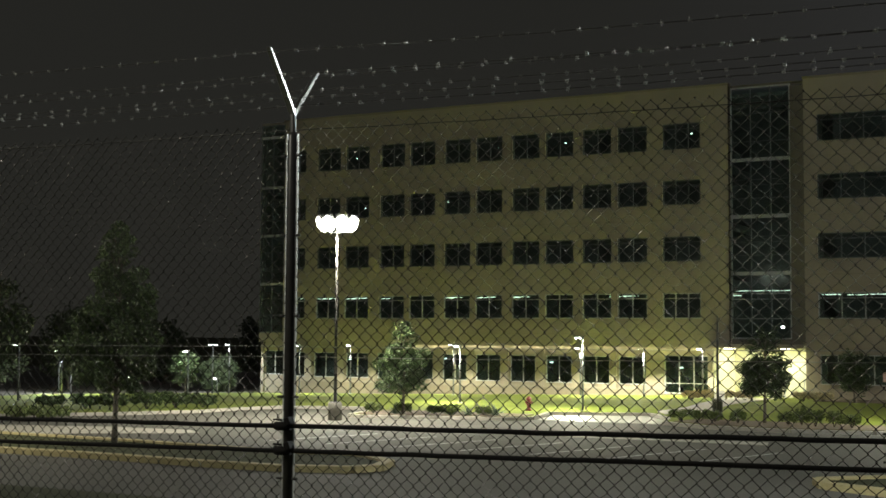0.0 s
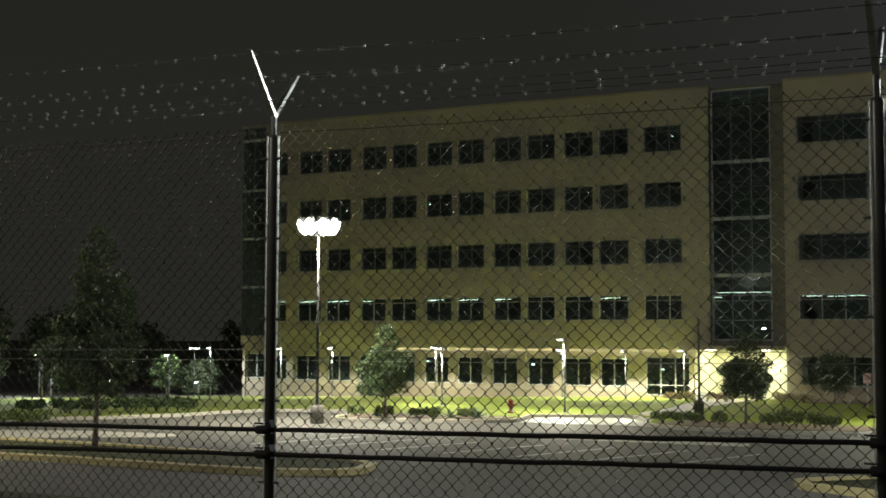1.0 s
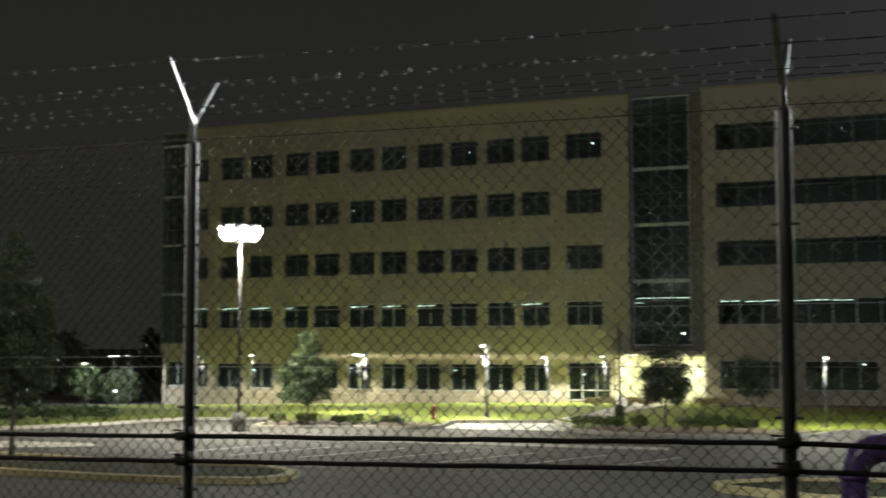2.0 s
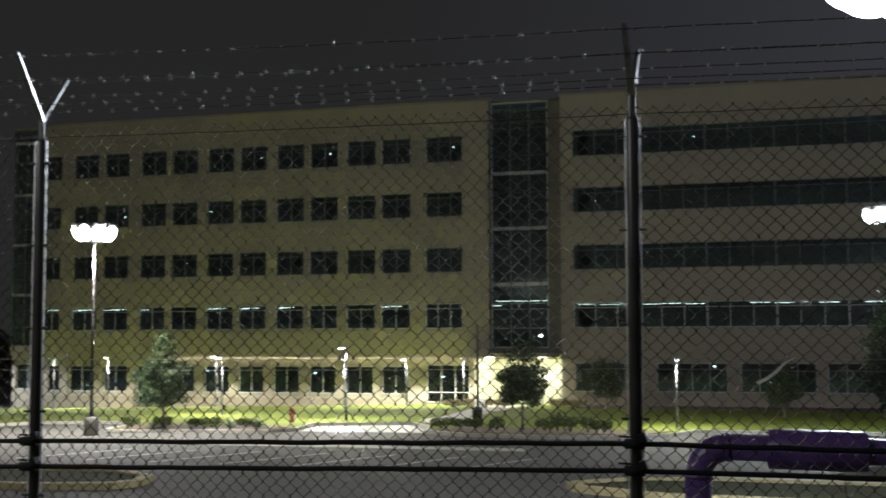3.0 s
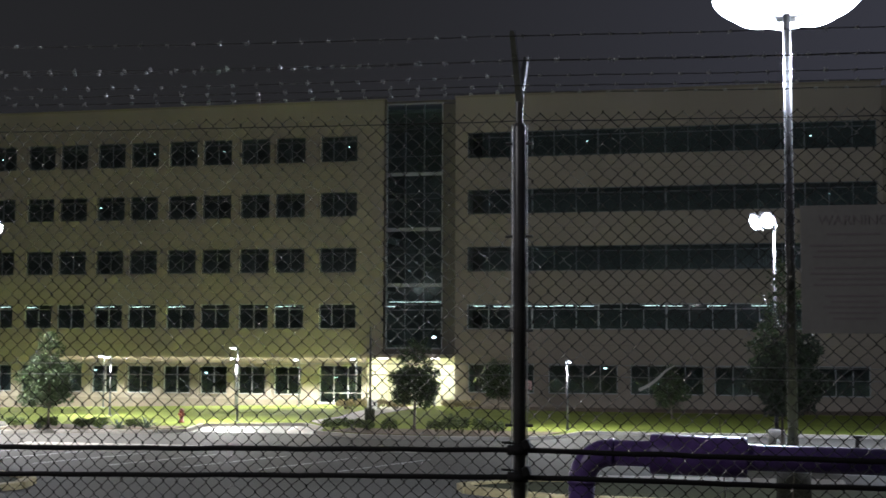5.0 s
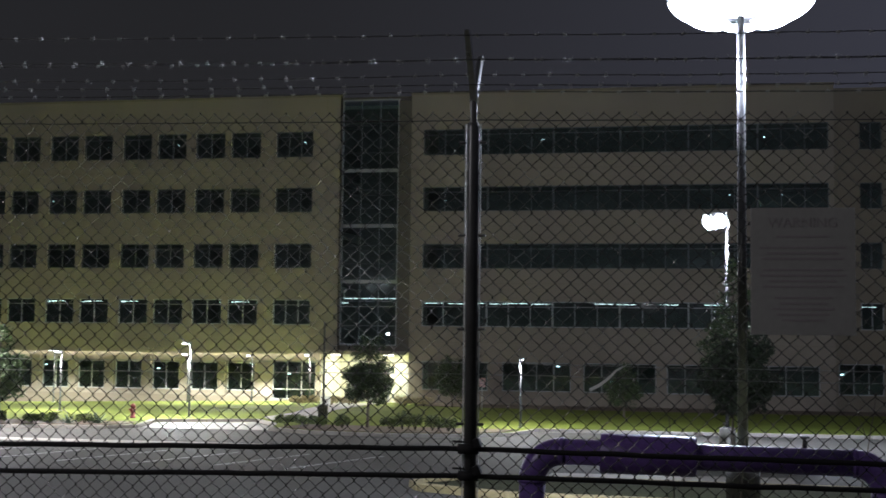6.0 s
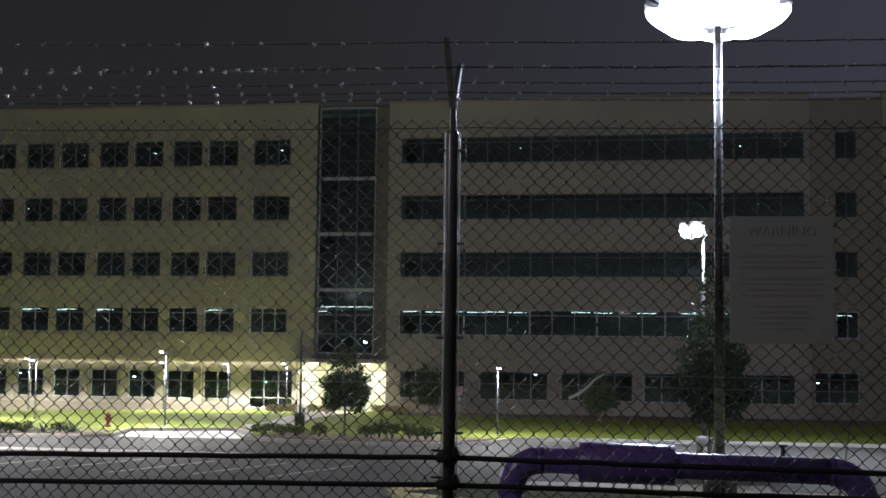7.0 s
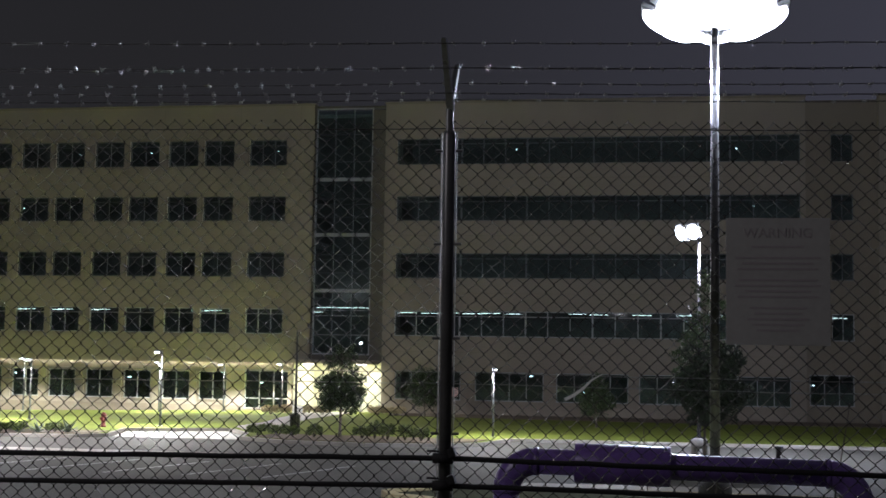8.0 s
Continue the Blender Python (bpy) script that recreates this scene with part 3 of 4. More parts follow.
# entrance recess under the tower
walls("entrance_wall", [(-27.55, -27.3, LOW + 0.35, UP + 6, BASE, 1.0), (-20.7, -20.45, UP + 0.36, UP + 6, BASE, 1.0), (-27.3, -26.5, UP + 5.7, UP + 6, BASE, 1.0), (-21.9, -20.7, UP + 5.7, UP + 6, BASE, 1.0), (-26.5, -21.9, UP + 5.7, UP + 6, -0.15, 1.0)], ENTRY, "yellow lit entrance wall")
boxes("entrance_ceiling", [(-27.55, -20.45, UP + 0.36, UP + 6, 0.9, 0.97)], ENTRY, office)
boxes("canopy", [(-27.7, -20.9, UP - 1.9, UP + 0.34, 0.80, 1.06)], STUCCO, office, "pale canopy slab over the entrance", bevel=0.02)
boxes("lobby_wall", [(-26.5, -21.9, UP + 8.6, UP + 8.8, BASE, 0.8)], ENTRY, office)
for x in (-26.45, -24.95, -23.45):
    door = part("entrance_door", ring_frame(x, x + 1.48, -3.0, -0.2, UP + 5.4, UP + 5.5, 0.08), ALU, office, "aluminium framed glass door")
    pane_of(door, x + 0.06, x + 1.42, UP + 5.445, -2.93, -0.26, 0.0, CLEAR_PANE)
    boxes("handle", [(x + 1.28, x + 1.32, UP + 5.34, UP + 5.38, -1.7, -1.3)], ALU, door)
for k, (x, y) in enumerate(((-25.8, 1.6), (-22.4, 1.6), (-25.8, 4.0), (-22.4, 4.0), (-22.0, -0.9), (-25.9, -0.9))):
    fit_ob = thing("ceiling_light", x, UP + y, 0.9 if y > 0 else 0.797, "bright white square entrance ceiling light", "ceiling light", "entrance lights")
    boxes("diffuser", [(-0.33, 0.33, -0.22, 0.22, -0.07, -0.02)], ENTRY_GLOW, fit_ob)
    boxes("frame", [(-0.38, 0.38, -0.27, 0.27, -0.018, 0.0)], ALU, fit_ob)
lamp("entrance_light", "AREA", pose(-24.0, UP + 2.8, 0.78), 470, WARM, (5.5, 3.5))
lamp("entrance_light", "AREA", pose(-24.0, UP - 0.9, 0.72), 240, WARM, (4.5, 0.6))
lamp("lobby_light", "AREA", pose(-24.2, UP + 7.2, 0.75), 420, (1.0, 0.97, 0.78), (4.0, 2.0))
wall_light = thing("wall_light", -22.35, TY - 0.06, 2.25, "small bright lamp on the stair tower", "wall light")
boxes("housing", [(-0.13, 0.13, -0.06, 0.03, 0.0, 0.16)], DARK_ALU, wall_light, bevel=0.015)
boxes("lens", [(-0.11, 0.11, -0.10, -0.062, 0.01, 0.13)], LED_SMALL, wall_light, bevel=0.01)

# strip lights under the set back of the ground floor
for k in range(9):
    x = -52.4 + 3.02 * k
    d = thing("strip_light", x, UP + 0.45, SOFFIT - 0.005, "long soffit strip light washing the ground floor", "strip light", "soffit lights")
    boxes("housing", [(-1.3, 1.3, -0.07, 0.07, -0.04, 0.0)], ALU, d)
    boxes("diffuser", [(-1.28, 1.28, -0.05, 0.05, -0.052, -0.042)], SOFFIT_GLOW, d)
lamp("soffit_light", "AREA", pose(-40.3, UP + 0.45, SOFFIT - 0.065, -30), 230, (1.0, 0.95, 0.68), (27.0, 0.1))

# ---------------------------------------------------------------- lamps on poles


def lot_lamp(x, y, top, heads, led, label, lean=55, half=0.40, foot=G, wide=0.34, footing=GREY_CONCRETE, dome=(0.92, 0.27, 0.20)):
    """A parking lot lamp: concrete foot, tapered pole, and flood heads round its top. Heads: turns in degrees."""
    lp = thing("street_lamp", x, y, foot, label, "street lamp", "lot lamps")
    bm = bmesh.new()
    ring_tube(bm, [(0, 0, -0.25), (0, 0, 0.8), (0, 0, 0.86)], [wide, wide, wide - 0.04], 20)
    part("foot", bm, footing, lp, "round concrete foot")
    boxes("base_plate", [(-0.2, 0.2, -0.2, 0.2, 0.86, 0.90)], BRONZE, lp, bevel=0.008)
    h = top - foot
    tube("pole", [(0, 0, 0.9), (0, 0, h * 0.5), (0, 0, h)], [0.085, 0.075, 0.06], BRONZE, lp, sides=14)
    for turn in heads:
        m = pose(0, 0, h - 0.12, 0, 0, turn)
        arm = tube("arm", [m @ Vector(p) for p in ((0.05, 0, 0), (0.3, 0, 0.03), (0.5, 0, 0.04))], 0.035, POLE, lp)
        bm = bmesh.new()
        box(bm, -half - 0.03, half + 0.03, -0.30, 0.30, 0.0, 0.09, 0.025)
        tilt = m @ Matrix.Translation((0.78, 0, 0.05)) @ pose(0, 0, 0, 0, -lean, 0)
        bmesh.ops.transform(bm, matrix=tilt, verts=bm.verts)
        head = part("head", bm, POLE, lp)
        # lens domes are oversized and overlap, to shape the glare round the lamp
        bm = bmesh.new()
        bmesh.ops.create_uvsphere(bm, u_segments=16, v_segments=9, radius=1.0)
        bmesh.ops.transform(bm, matrix=tilt @ Matrix.Translation((0, 0, -0.02)) @ Matrix.Diagonal((half * dome[0], dome[1], dome[2], 1.0)), verts=bm.verts)
        for f in bm.faces:
            f.smooth = True
        part("lens", bm, led, head, "white lens dome enlarged to the size of its glare")
    return lp


lot_lamp(-34.4, 52.0, 6.95, (0, 45, 90, 135, 180, 225, 270, 315), LED_WHITE, "tall lot lamp with a ring of glaring white heads", 62, 0.44)
lot_lamp(0.78, 19.4, 7.1, (0, 45, 90, 135, 180, 225, 270, 315), LED_COOL, "tall lot lamp with a ring of glaring bluish heads", 24, 0.42, ground_level(19.4) + BERM, 0.27, DARK_CONCRETE, (0.98, 0.38, 0.185))
# body of the made-up fourth lamp, which stays out of view
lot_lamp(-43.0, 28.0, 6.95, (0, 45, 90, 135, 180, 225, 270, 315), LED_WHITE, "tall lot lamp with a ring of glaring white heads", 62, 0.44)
lot_lamp(1.25, 53.8, 6.85, (160, 205, 250), LED_COOL, "tall lot lamp with glaring heads before the building", 60, 0.36)


def path_lamp(x, y, h=3.85, led=LED_SMALL, group="path lamps", z=None, turns=(180,)):
    z = lawn_at(y, x) if z is None else z
    lp = thing("path_lamp", x, y, z, "slim grey walk lamp with a small lit head", "lamp", group)
    boxes("base_plate", [(-0.12, 0.12, -0.12, 0.12, -0.02, 0.04)], POLE, lp, bevel=0.01)
    tube("pole", [(0, 0, 0.04), (0, 0, h)], [0.06, 0.05], LAMP_GREY, lp)
    for turn in turns:
        m = pose(0, 0, h, 0, 0, turn)
        bm = bmesh.new()
        box(bm, 0.0, 0.46, -0.13, 0.13, -0.02, 0.06, 0.02)
        bmesh.ops.transform(bm, matrix=m, verts=bm.verts)
        head = part("head", bm, POLE, lp)
        bm = bmesh.new()
        box(bm, 0.14, 0.41, -0.10, 0.10, -0.075, -0.022, 0.02)
        bmesh.ops.transform(bm, matrix=m, verts=bm.verts)
        part("lens", bm, led, head, "glowing lens")
    return lp


for k, (px, py, ph) in enumerate(PATH_LAMPS):
    path_lamp(px, py, ph + LAWN - 0.024 * max(0.0, py - 62.0) - lawn_at(py, px), turns=(90,) if px > -10 else (180,))
# lamps far off beyond the lawn
for x, y, h in ((-58.4, 55.1, 3.3), (-62.6, 63.0, 3.35), (-65.2, 66.6, 3.9), (-59.6, 72.3, 2.75), (-63.0, 79.5, 3.2), (-67.8, 88.0, 3.15), (-72.0, 72.5, 2.7)):
    path_lamp(x, y, h + LAWN - lawn_at(y, x) + 0.12, LED_SMALL, "far lamps", lawn_at(y, x) - 0.12, (180, 0) if y in (63.0, 66.6, 79.5) else (180,))
path_lamp(-90.0, 90.5, 3.35, LED_ORANGE, "far lamps", lawn_at(90.5, -90.0) - 0.12)
for x, y, h in ((-77.0, 86.5, 0.7), (-66.0, 84.0, 0.7), (-86.0, 110.0, 1.0)):
    path_lamp(x, y, h + 0.6, LED_SMALL, "low lamps", lawn_at(y, x) - 0.12)

# ---------------------------------------------------------------- plants


def leaf_cloud(name, centres, count, size, mat, rng):
    """Many small bent leaves spread through clumps (x, y, z, radius x, radius z)."""
    weights = np.array([c[3] ** 2 * c[4] for c in centres])
    pick = rng.choice(len(centres), count, p=weights / weights.sum())
    c = np.array(centres)[pick]
    d = rng.normal(size=(count, 3))
    d /= np.linalg.norm(d, axis=1)[:, None]
    r = rng.uniform(0.25, 1.0, count) ** 0.45
    p = c[:, :3] + d * r[:, None] * np.stack([c[:, 3], c[:, 3], c[:, 4]], 1)
    a = rng.normal(size=(count, 3))
    a /= np.linalg.norm(a, axis=1)[:, None]
    b = np.cross(a, rng.normal(size=(count, 3)))
    b /= np.linalg.norm(b, axis=1)[:, None]
    n = np.cross(a, b)
    s = size * rng.uniform(0.6, 1.35, count)[:, None]
    v = np.stack([p - a * s, p + b * s * 0.45 + n * s * 0.15, p + a * s, p - b * s * 0.45 + n * s * 0.15], 1).reshape(-1, 3)
    k = np.arange(count) * 4
    faces = np.concatenate([np.stack([k, k + 1, k + 2], 1), np.stack([k, k + 2, k + 3], 1)])
    return raw_mesh(name, v.tolist(), faces.tolist(), mat)


def tree(name, x, y, z, height, spread, seed, leaves, label, leaf=0.11, mat=LEAF, bare=0.22, trunk_r=0.09, conical=True):
    rng = np.random.default_rng(seed)
    t = thing(name, x, y, z, label, "tree")
    lean = rng.normal(0, 0.05, 2)
    line = [(lean[0] * s * height * 0.3, lean[1] * s * height * 0.3, s * height * 0.92 - 0.05) for s in (0, 0.1, 0.3, 0.55, 0.8, 1.0)]
    trunk = tube("trunk", line, [trunk_r * 1.3, trunk_r, trunk_r * 0.85, trunk_r * 0.55, trunk_r * 0.3, 0.012], BARK, t, sides=9)
    clumps = []
    bm = bmesh.new()
    n = 30
    for i in range(n):
        s = bare + (0.97 - bare) * (i + 0.5) / n
        u = (s - bare) / (1 - bare)
        reach = spread * (min(1.0, 0.55 + 2.2 * u) * (1 - u) ** 0.75 + 0.10 if conical else math.sqrt(max(0.05, 1 - (1.7 * u - 0.75) ** 2)))
        turn = i * 2.4 + rng.uniform(-0.4, 0.4)
        reach *= rng.uniform(0.7, 1.1)
        ex, ey, ez = math.cos(turn) * reach * 0.72, math.sin(turn) * reach * 0.72, s * height + reach * 0.12
        sz = s * height * 0.93
        ring_tube(bm, [(0, 0, sz - reach * 0.25), (ex * 0.5, ey * 0.5, ez - reach * 0.15), (ex, ey, ez)], [trunk_r * 0.35, trunk_r * 0.22, 0.008], 5)
        for k in range(3):
            q = rng.uniform(0.45, 1.05)
            rad = max(0.22, reach * rng.uniform(0.22, 0.40))
            clumps.append((ex * q + rng.normal(0, 0.12), ey * q + rng.normal(0, 0.12), ez - reach * 0.1 + rng.normal(0, 0.15), rad, rad * rng.uniform(0.55, 0.85)))
    clumps.append((0, 0, height * 0.93, spread * 0.16, height * 0.07))
    tagged(part("branching", bm, BARK, t), kind="stuff")
    crown = part("crown", leaf_cloud("crown", clumps, leaves, leaf, mat, rng), mat, t)
    tagged(crown, kind="stuff")
    return t


def shrub(x, y, z, w, h, seed, leaves=420, mat=SHRUB_LEAF, label="low green shrub in the planting bed", group="bed shrubs", leaf=0.09):
    rng = np.random.default_rng(seed)
    s = thing("shrub", x, y, z, label, "shrub", group)
    bm = bmesh.new()
    clumps = []
    for i in range(7):
        a = i * 0.9 + rng.uniform(0, 0.5)
        ex, ey, ez = math.cos(a) * w * 0.35, math.sin(a) * w * 0.35, h * rng.uniform(0.5, 0.75)
        ring_tube(bm, [(0, 0, -0.03), (ex * 0.5, ey * 0.5, ez * 0.6), (ex, ey, ez)], [0.02, 0.013, 0.005], 4)
        clumps.append((ex, ey, ez * 0.85, w * 0.22, h * 0.3))
    tagged(part("branching", bm, BARK, s), kind="stuff")
    f = part("foliage", leaf_cloud("foliage", clumps, leaves, leaf, mat, rng), mat, s)
    tagged(f, kind="stuff")
    return s


tree("tree", -33.1, 35.0, G + 0.1, 8.1, 2.5, 11, 24000, "tall narrow young oak on the parking island", 0.085, OAK_LEAF, 0.25, 0.10)
tree("tree", -32.62, 55.55, LAWN, 4.75, 1.8, 12, 10000, "small round leafy tree in the planting bed", 0.075, LEAF, 0.26, 0.07)
tree("tree", -15.4, 59.1, LAWN, 4.35, 1.6, 13, 8500, "small leafy tree dark before the lit entrance", 0.075, LEAF, 0.33, 0.07)
tree("tree", 1.55, 46.0, G, 4.5, 1.45, 14, 10000, "dense leafy tree behind the lamp pole, darkened as unlit", 0.085, LEAF_UNLIT, 0.43, 0.11, False)
tree("tree", 1.35, 48.5, G, 7.6, 1.5, 19, 3000, "tall sparse young tree behind the lamp pole", 0.08, LEAF, 0.36, 0.05)
tree("tree", -16.3, 86.0, lawn_at(86), 3.35, 1.5, 15, 4200, "small thin tree before the office wall", 0.09, LEAF, 0.25, 0.06, False)
tree("tree", -4.2, 76.0, lawn_at(76), 3.1, 1.5, 16, 2600, "small thin tree before the office wall", 0.09, LEAF, 0.28, 0.06)
tree("tree", -34.0, 58.0, LAWN, 3.4, 0.75, 17, 800, "thin staked sapling in the planting bed", 0.11, LEAF, 0.3, 0.04)
for k, (x, y, h, w) in enumerate(((-75, 69, 7.6, 3.4), (-82, 84, 6.2, 3.0), (-72, 92, 2.4, 2.0), (-88, 104, 6.0, 3.4), (-78, 112, 5.4, 3.0), (-98, 106, 7.0, 3.6), (-108, 122, 7.5, 4.0), (-92, 126, 6.5, 3.6), (-122, 128, 8.5, 4.4), (-81, 128, 6.0, 3.4))):
    tree("tree", x, y, lawn_at(y, x) - 0.14, h + 0.8, w, 40 + k, 2600, "dark tree far beyond the lawn at night", 0.26, LEAF_DARK, 0.12, 0.14, False)
random.seed(8)
for x, y, w, h in ((-34.4, 55.6, 0.9, 0.6), (-32.9, 56.0, 0.9, 0.6), (-31.3, 56.4, 0.7, 0.5), (-30.5, 56.5, 0.9, 0.6), (-29.0, 57.3, 0.8, 0.5)):
    shrub(x, y, LAWN + 0.02, w, h, int(-x * 10), label="grey green low shrub in the planting bed")
for x, y, w, h in ((-19.4, 58.9, 1.1, 0.62), (-18.2, 58.3, 1.0, 0.7), (-17.6, 58.6, 0.7, 0.6), (-16.4, 58.2, 0.7, 0.72), (-14.2, 58.6, 0.9, 0.62), (-13.5, 58.2, 0.58, 0.95), (-12.8, 57.8, 0.72, 0.9), (-12.0, 57.9, 0.72, 0.85), (-11.2, 57.7, 0.76, 0.7)):
    shrub(x, y, LAWN + 0.02, w, h, int(-x * 10), 520, leaf=0.07)


def agave(x, y, z, size, seed):
    """A rosette of stiff tapering blades that arch outwards."""
    rg = random.Random(seed)
    plant = thing("agave", x, y, z, "grey green spiky agave in the planting bed", "agave", "bed agaves")
    for k in range(16):
        a = k * 2.4 + rg.uniform(-0.2, 0.2)
        up = 0.25 + 0.7 * (k / 16) + rg.uniform(-0.06, 0.06)
        out = math.sqrt(max(0.05, 1 - up * up))
        bm = bmesh.new()
        rows = []
        for q, w in ((0.0, 0.05), (0.35, 0.06), (0.7, 0.04), (1.0, 0.004)):
            c = Vector((math.cos(a) * out * q, math.sin(a) * out * q, up * q - 0.18 * q * q)) * size
            side = Vector((-math.sin(a), math.cos(a), 0)) * w * size * 1.3
            keel = Vector((0, 0, -w * size * 0.6))
            rows.append([bm.verts.new(c - side), bm.verts.new(c + keel), bm.verts.new(c + side), bm.verts.new(c + keel * 0.3)])
        for m, n in zip(rows, rows[1:]):
            for i in range(4):
                bm.faces.new((m[i], m[(i + 1) % 4], n[(i + 1) % 4], n[i]))
        bm.faces.new(rows[0])
        bm.faces.new(rows[-1][::-1])
        part("leaf", bm, AGAVE_LEAF, plant)
    return plant


for k, (x, y, size) in enumerate(((-28.3, 57.2, 0.85), (-29.5, 56.6, 0.7), (-30.4, 56.4, 0.6), (-33.2, 55.7, 0.6))):
    agave(x, y, LAWN + 0.03, size, 90 + k)
for x, y, w, h in ((-49.0, 50.6, 1.5, 0.9), (-47.6, 51.3, 1.5, 1.0), (-46.3, 52.3, 1.6, 1.0), (-45.6, 53.8, 1.5, 1.0), (-44.9, 55.2, 1.5, 0.9), (-50.5, 49.6, 1.4, 0.8)):
    shrub(x, y, LAWN, w, h, int(-x * 10), 900, LEAF, "dark round hedge shrub on the lawn edge", "hedge shrubs")
shrub(-45.0, 44.0, G, 1.7, 0.9, 77, 1000, SHRUB_LEAF, "pale green spreading shrub by the gutter", "gutter shrubs")
shrub(-46.2, 43.4, G, 1.4, 0.8, 78, 800, SHRUB_LEAF, "pale green spreading shrub by the gutter", "gutter shrubs")
for x, y in ((-26.5, 84), (-25.4, 85), (-24.4, 84.5), (-23.2, 85), (-19.6, 86), (-18.4, 86.5)):
    shrub(x, y, lawn_at(y), 1.3, 0.75, int(-x * 10), 500, DRY_LEAF, "dry tan ornamental grass by the entrance", "entrance grasses")

# ---------------------------------------------------------------- street furniture on the lawn
hyd = thing("fire_hydrant", -28.9, 62.6, LAWN, "red fire hydrant on the lawn", "hydrant")
bm = bmesh.new()
ring_tube(bm, [(0, 0, -0.02), (0, 0, 0.06), (0, 0, 0.08), (0, 0, 0.55), (0, 0, 0.58), (0, 0, 0.63), (0, 0, 0.72), (0, 0, 0.76)], [0.16, 0.16, 0.11, 0.11, 0.15, 0.15, 0.09, 0.03], 14)
part("barrel", bm, RED, hyd)
for s in (-1, 1):
    tube("nozzle", [(0.1 * s, 0, 0.45), (0.2 * s, 0, 0.45)], 0.055, RED, hyd)
tube("nozzle", [(0, -0.1, 0.4), (0, -0.22, 0.4)], 0.075, RED, hyd)

pole = thing("flag_pole", -18.2, 61.2, LAWN, "thin dark steel pole beside the walk", "pole")
tube("shaft", [(0, 0, -0.02), (0, 0, 5.05)], [0.07, 0.055], DARK_STEEL, pole)
tube("foot", [(0, 0, -0.02), (0, 0, 0.1)], 0.14, DARK_STEEL, pole, sides=14)
bin_ob = thing("litter_bin", -18.8, 63.2, LAWN, "dark round litter bin by the walk", "litter bin")
bm = bmesh.new()
ring_tube(bm, [(0, 0, -0.02), (0, 0, 0.75), (0, 0, 0.76)], [0.24, 0.27, 0.29], 16)
part("body", bm, DARK_STEEL, bin_ob)
tube("lid", [(0, 0, 0.765), (0, 0, 0.85), (0, 0, 0.93)], [0.29, 0.25, 0.06], DARK_STEEL, bin_ob, sides=16)

# ---------------------------------------------------------------- chain link fence
P1, P2 = Vector((-3.937, 3.52, 0)), Vector((-0.903, 3.60, 0))
ALONG = (P2 - P1).normalized()
SPAN = (P2 - P1).length
fence = thing("chain_link_fence", P1.x, P1.y, 0, "dark chain link fence topped with barbed wire", "fence")
fence.matrix_world = Matrix.Translation(P1) @ Matrix.Rotation(math.atan2(ALONG.y, ALONG.x), 4, "Z")
# in the fence's own axes: x along it, y away from the road
MESH_TOP, POST_TOP = 2.538, 2.600
FALL = -0.0105    # the fence top falls a little along its run
OUT, RISE = 0.24, 0.32
S0, S1 = -2, 3    # posts from S0 to S1

cell = 0.0348
z_low = 0.06
legs = int((MESH_TOP + 0.045 - z_low) / cell)
rng = np.random.default_rng(3)
first, last = int(S0 * SPAN / cell), int(S1 * SPAN / cell)
verts, faces = [], []
r = 0.0033
for k in range(first, last):
    zs = MESH_TOP + 0.03 - cell * np.arange(legs + 1)
    right = (np.arange(legs + 1) + k) % 2
    s = (k + right) * cell + rng.normal(0, 0.0014, legs + 1) + 0.004 * np.sin(zs * 2.1 + k * 0.07)
    zz = zs + rng.normal(0, 0.0014, legs + 1) + 0.006 * np.sin(k * 0.031) + FALL * k * cell
    y = np.where(right == 1, 0.003, -0.003)
    base = len(verts)
    # at each twist the wire runs upright for a few millimetres
    for a, b, c in zip(np.repeat(s, 2), np.repeat(y, 2), np.stack([zz + 0.0032, zz - 0.0032], 1).ravel()):
        verts += [(a - r, b, c), (a, b - r, c), (a + r, b, c), (a, b + r, c)]
    for i in range(2 * legs + 1):
        o = base + 4 * i
        for q in range(4):
            q2 = (q + 1) % 4
            faces.append((o + q, o + q2, o + 4 + q2, o + 4 + q))
fabric_mesh = raw_mesh("wire_mesh", verts, faces, MESH_WIRE)
fabric_mesh.polygons.foreach_set("use_smooth", [True] * len(fabric_mesh.polygons))
fabric = part("wire_mesh", fabric_mesh, MESH_WIRE, fence, "woven dark diamond wire mesh")
tagged(fabric, kind="stuff")


def run_height(z, fall, after, x):
    """Height at x of a line that rises to the second post and falls past it."""
    return z + fall * min(x, SPAN) + after * max(0.0, x - SPAN)


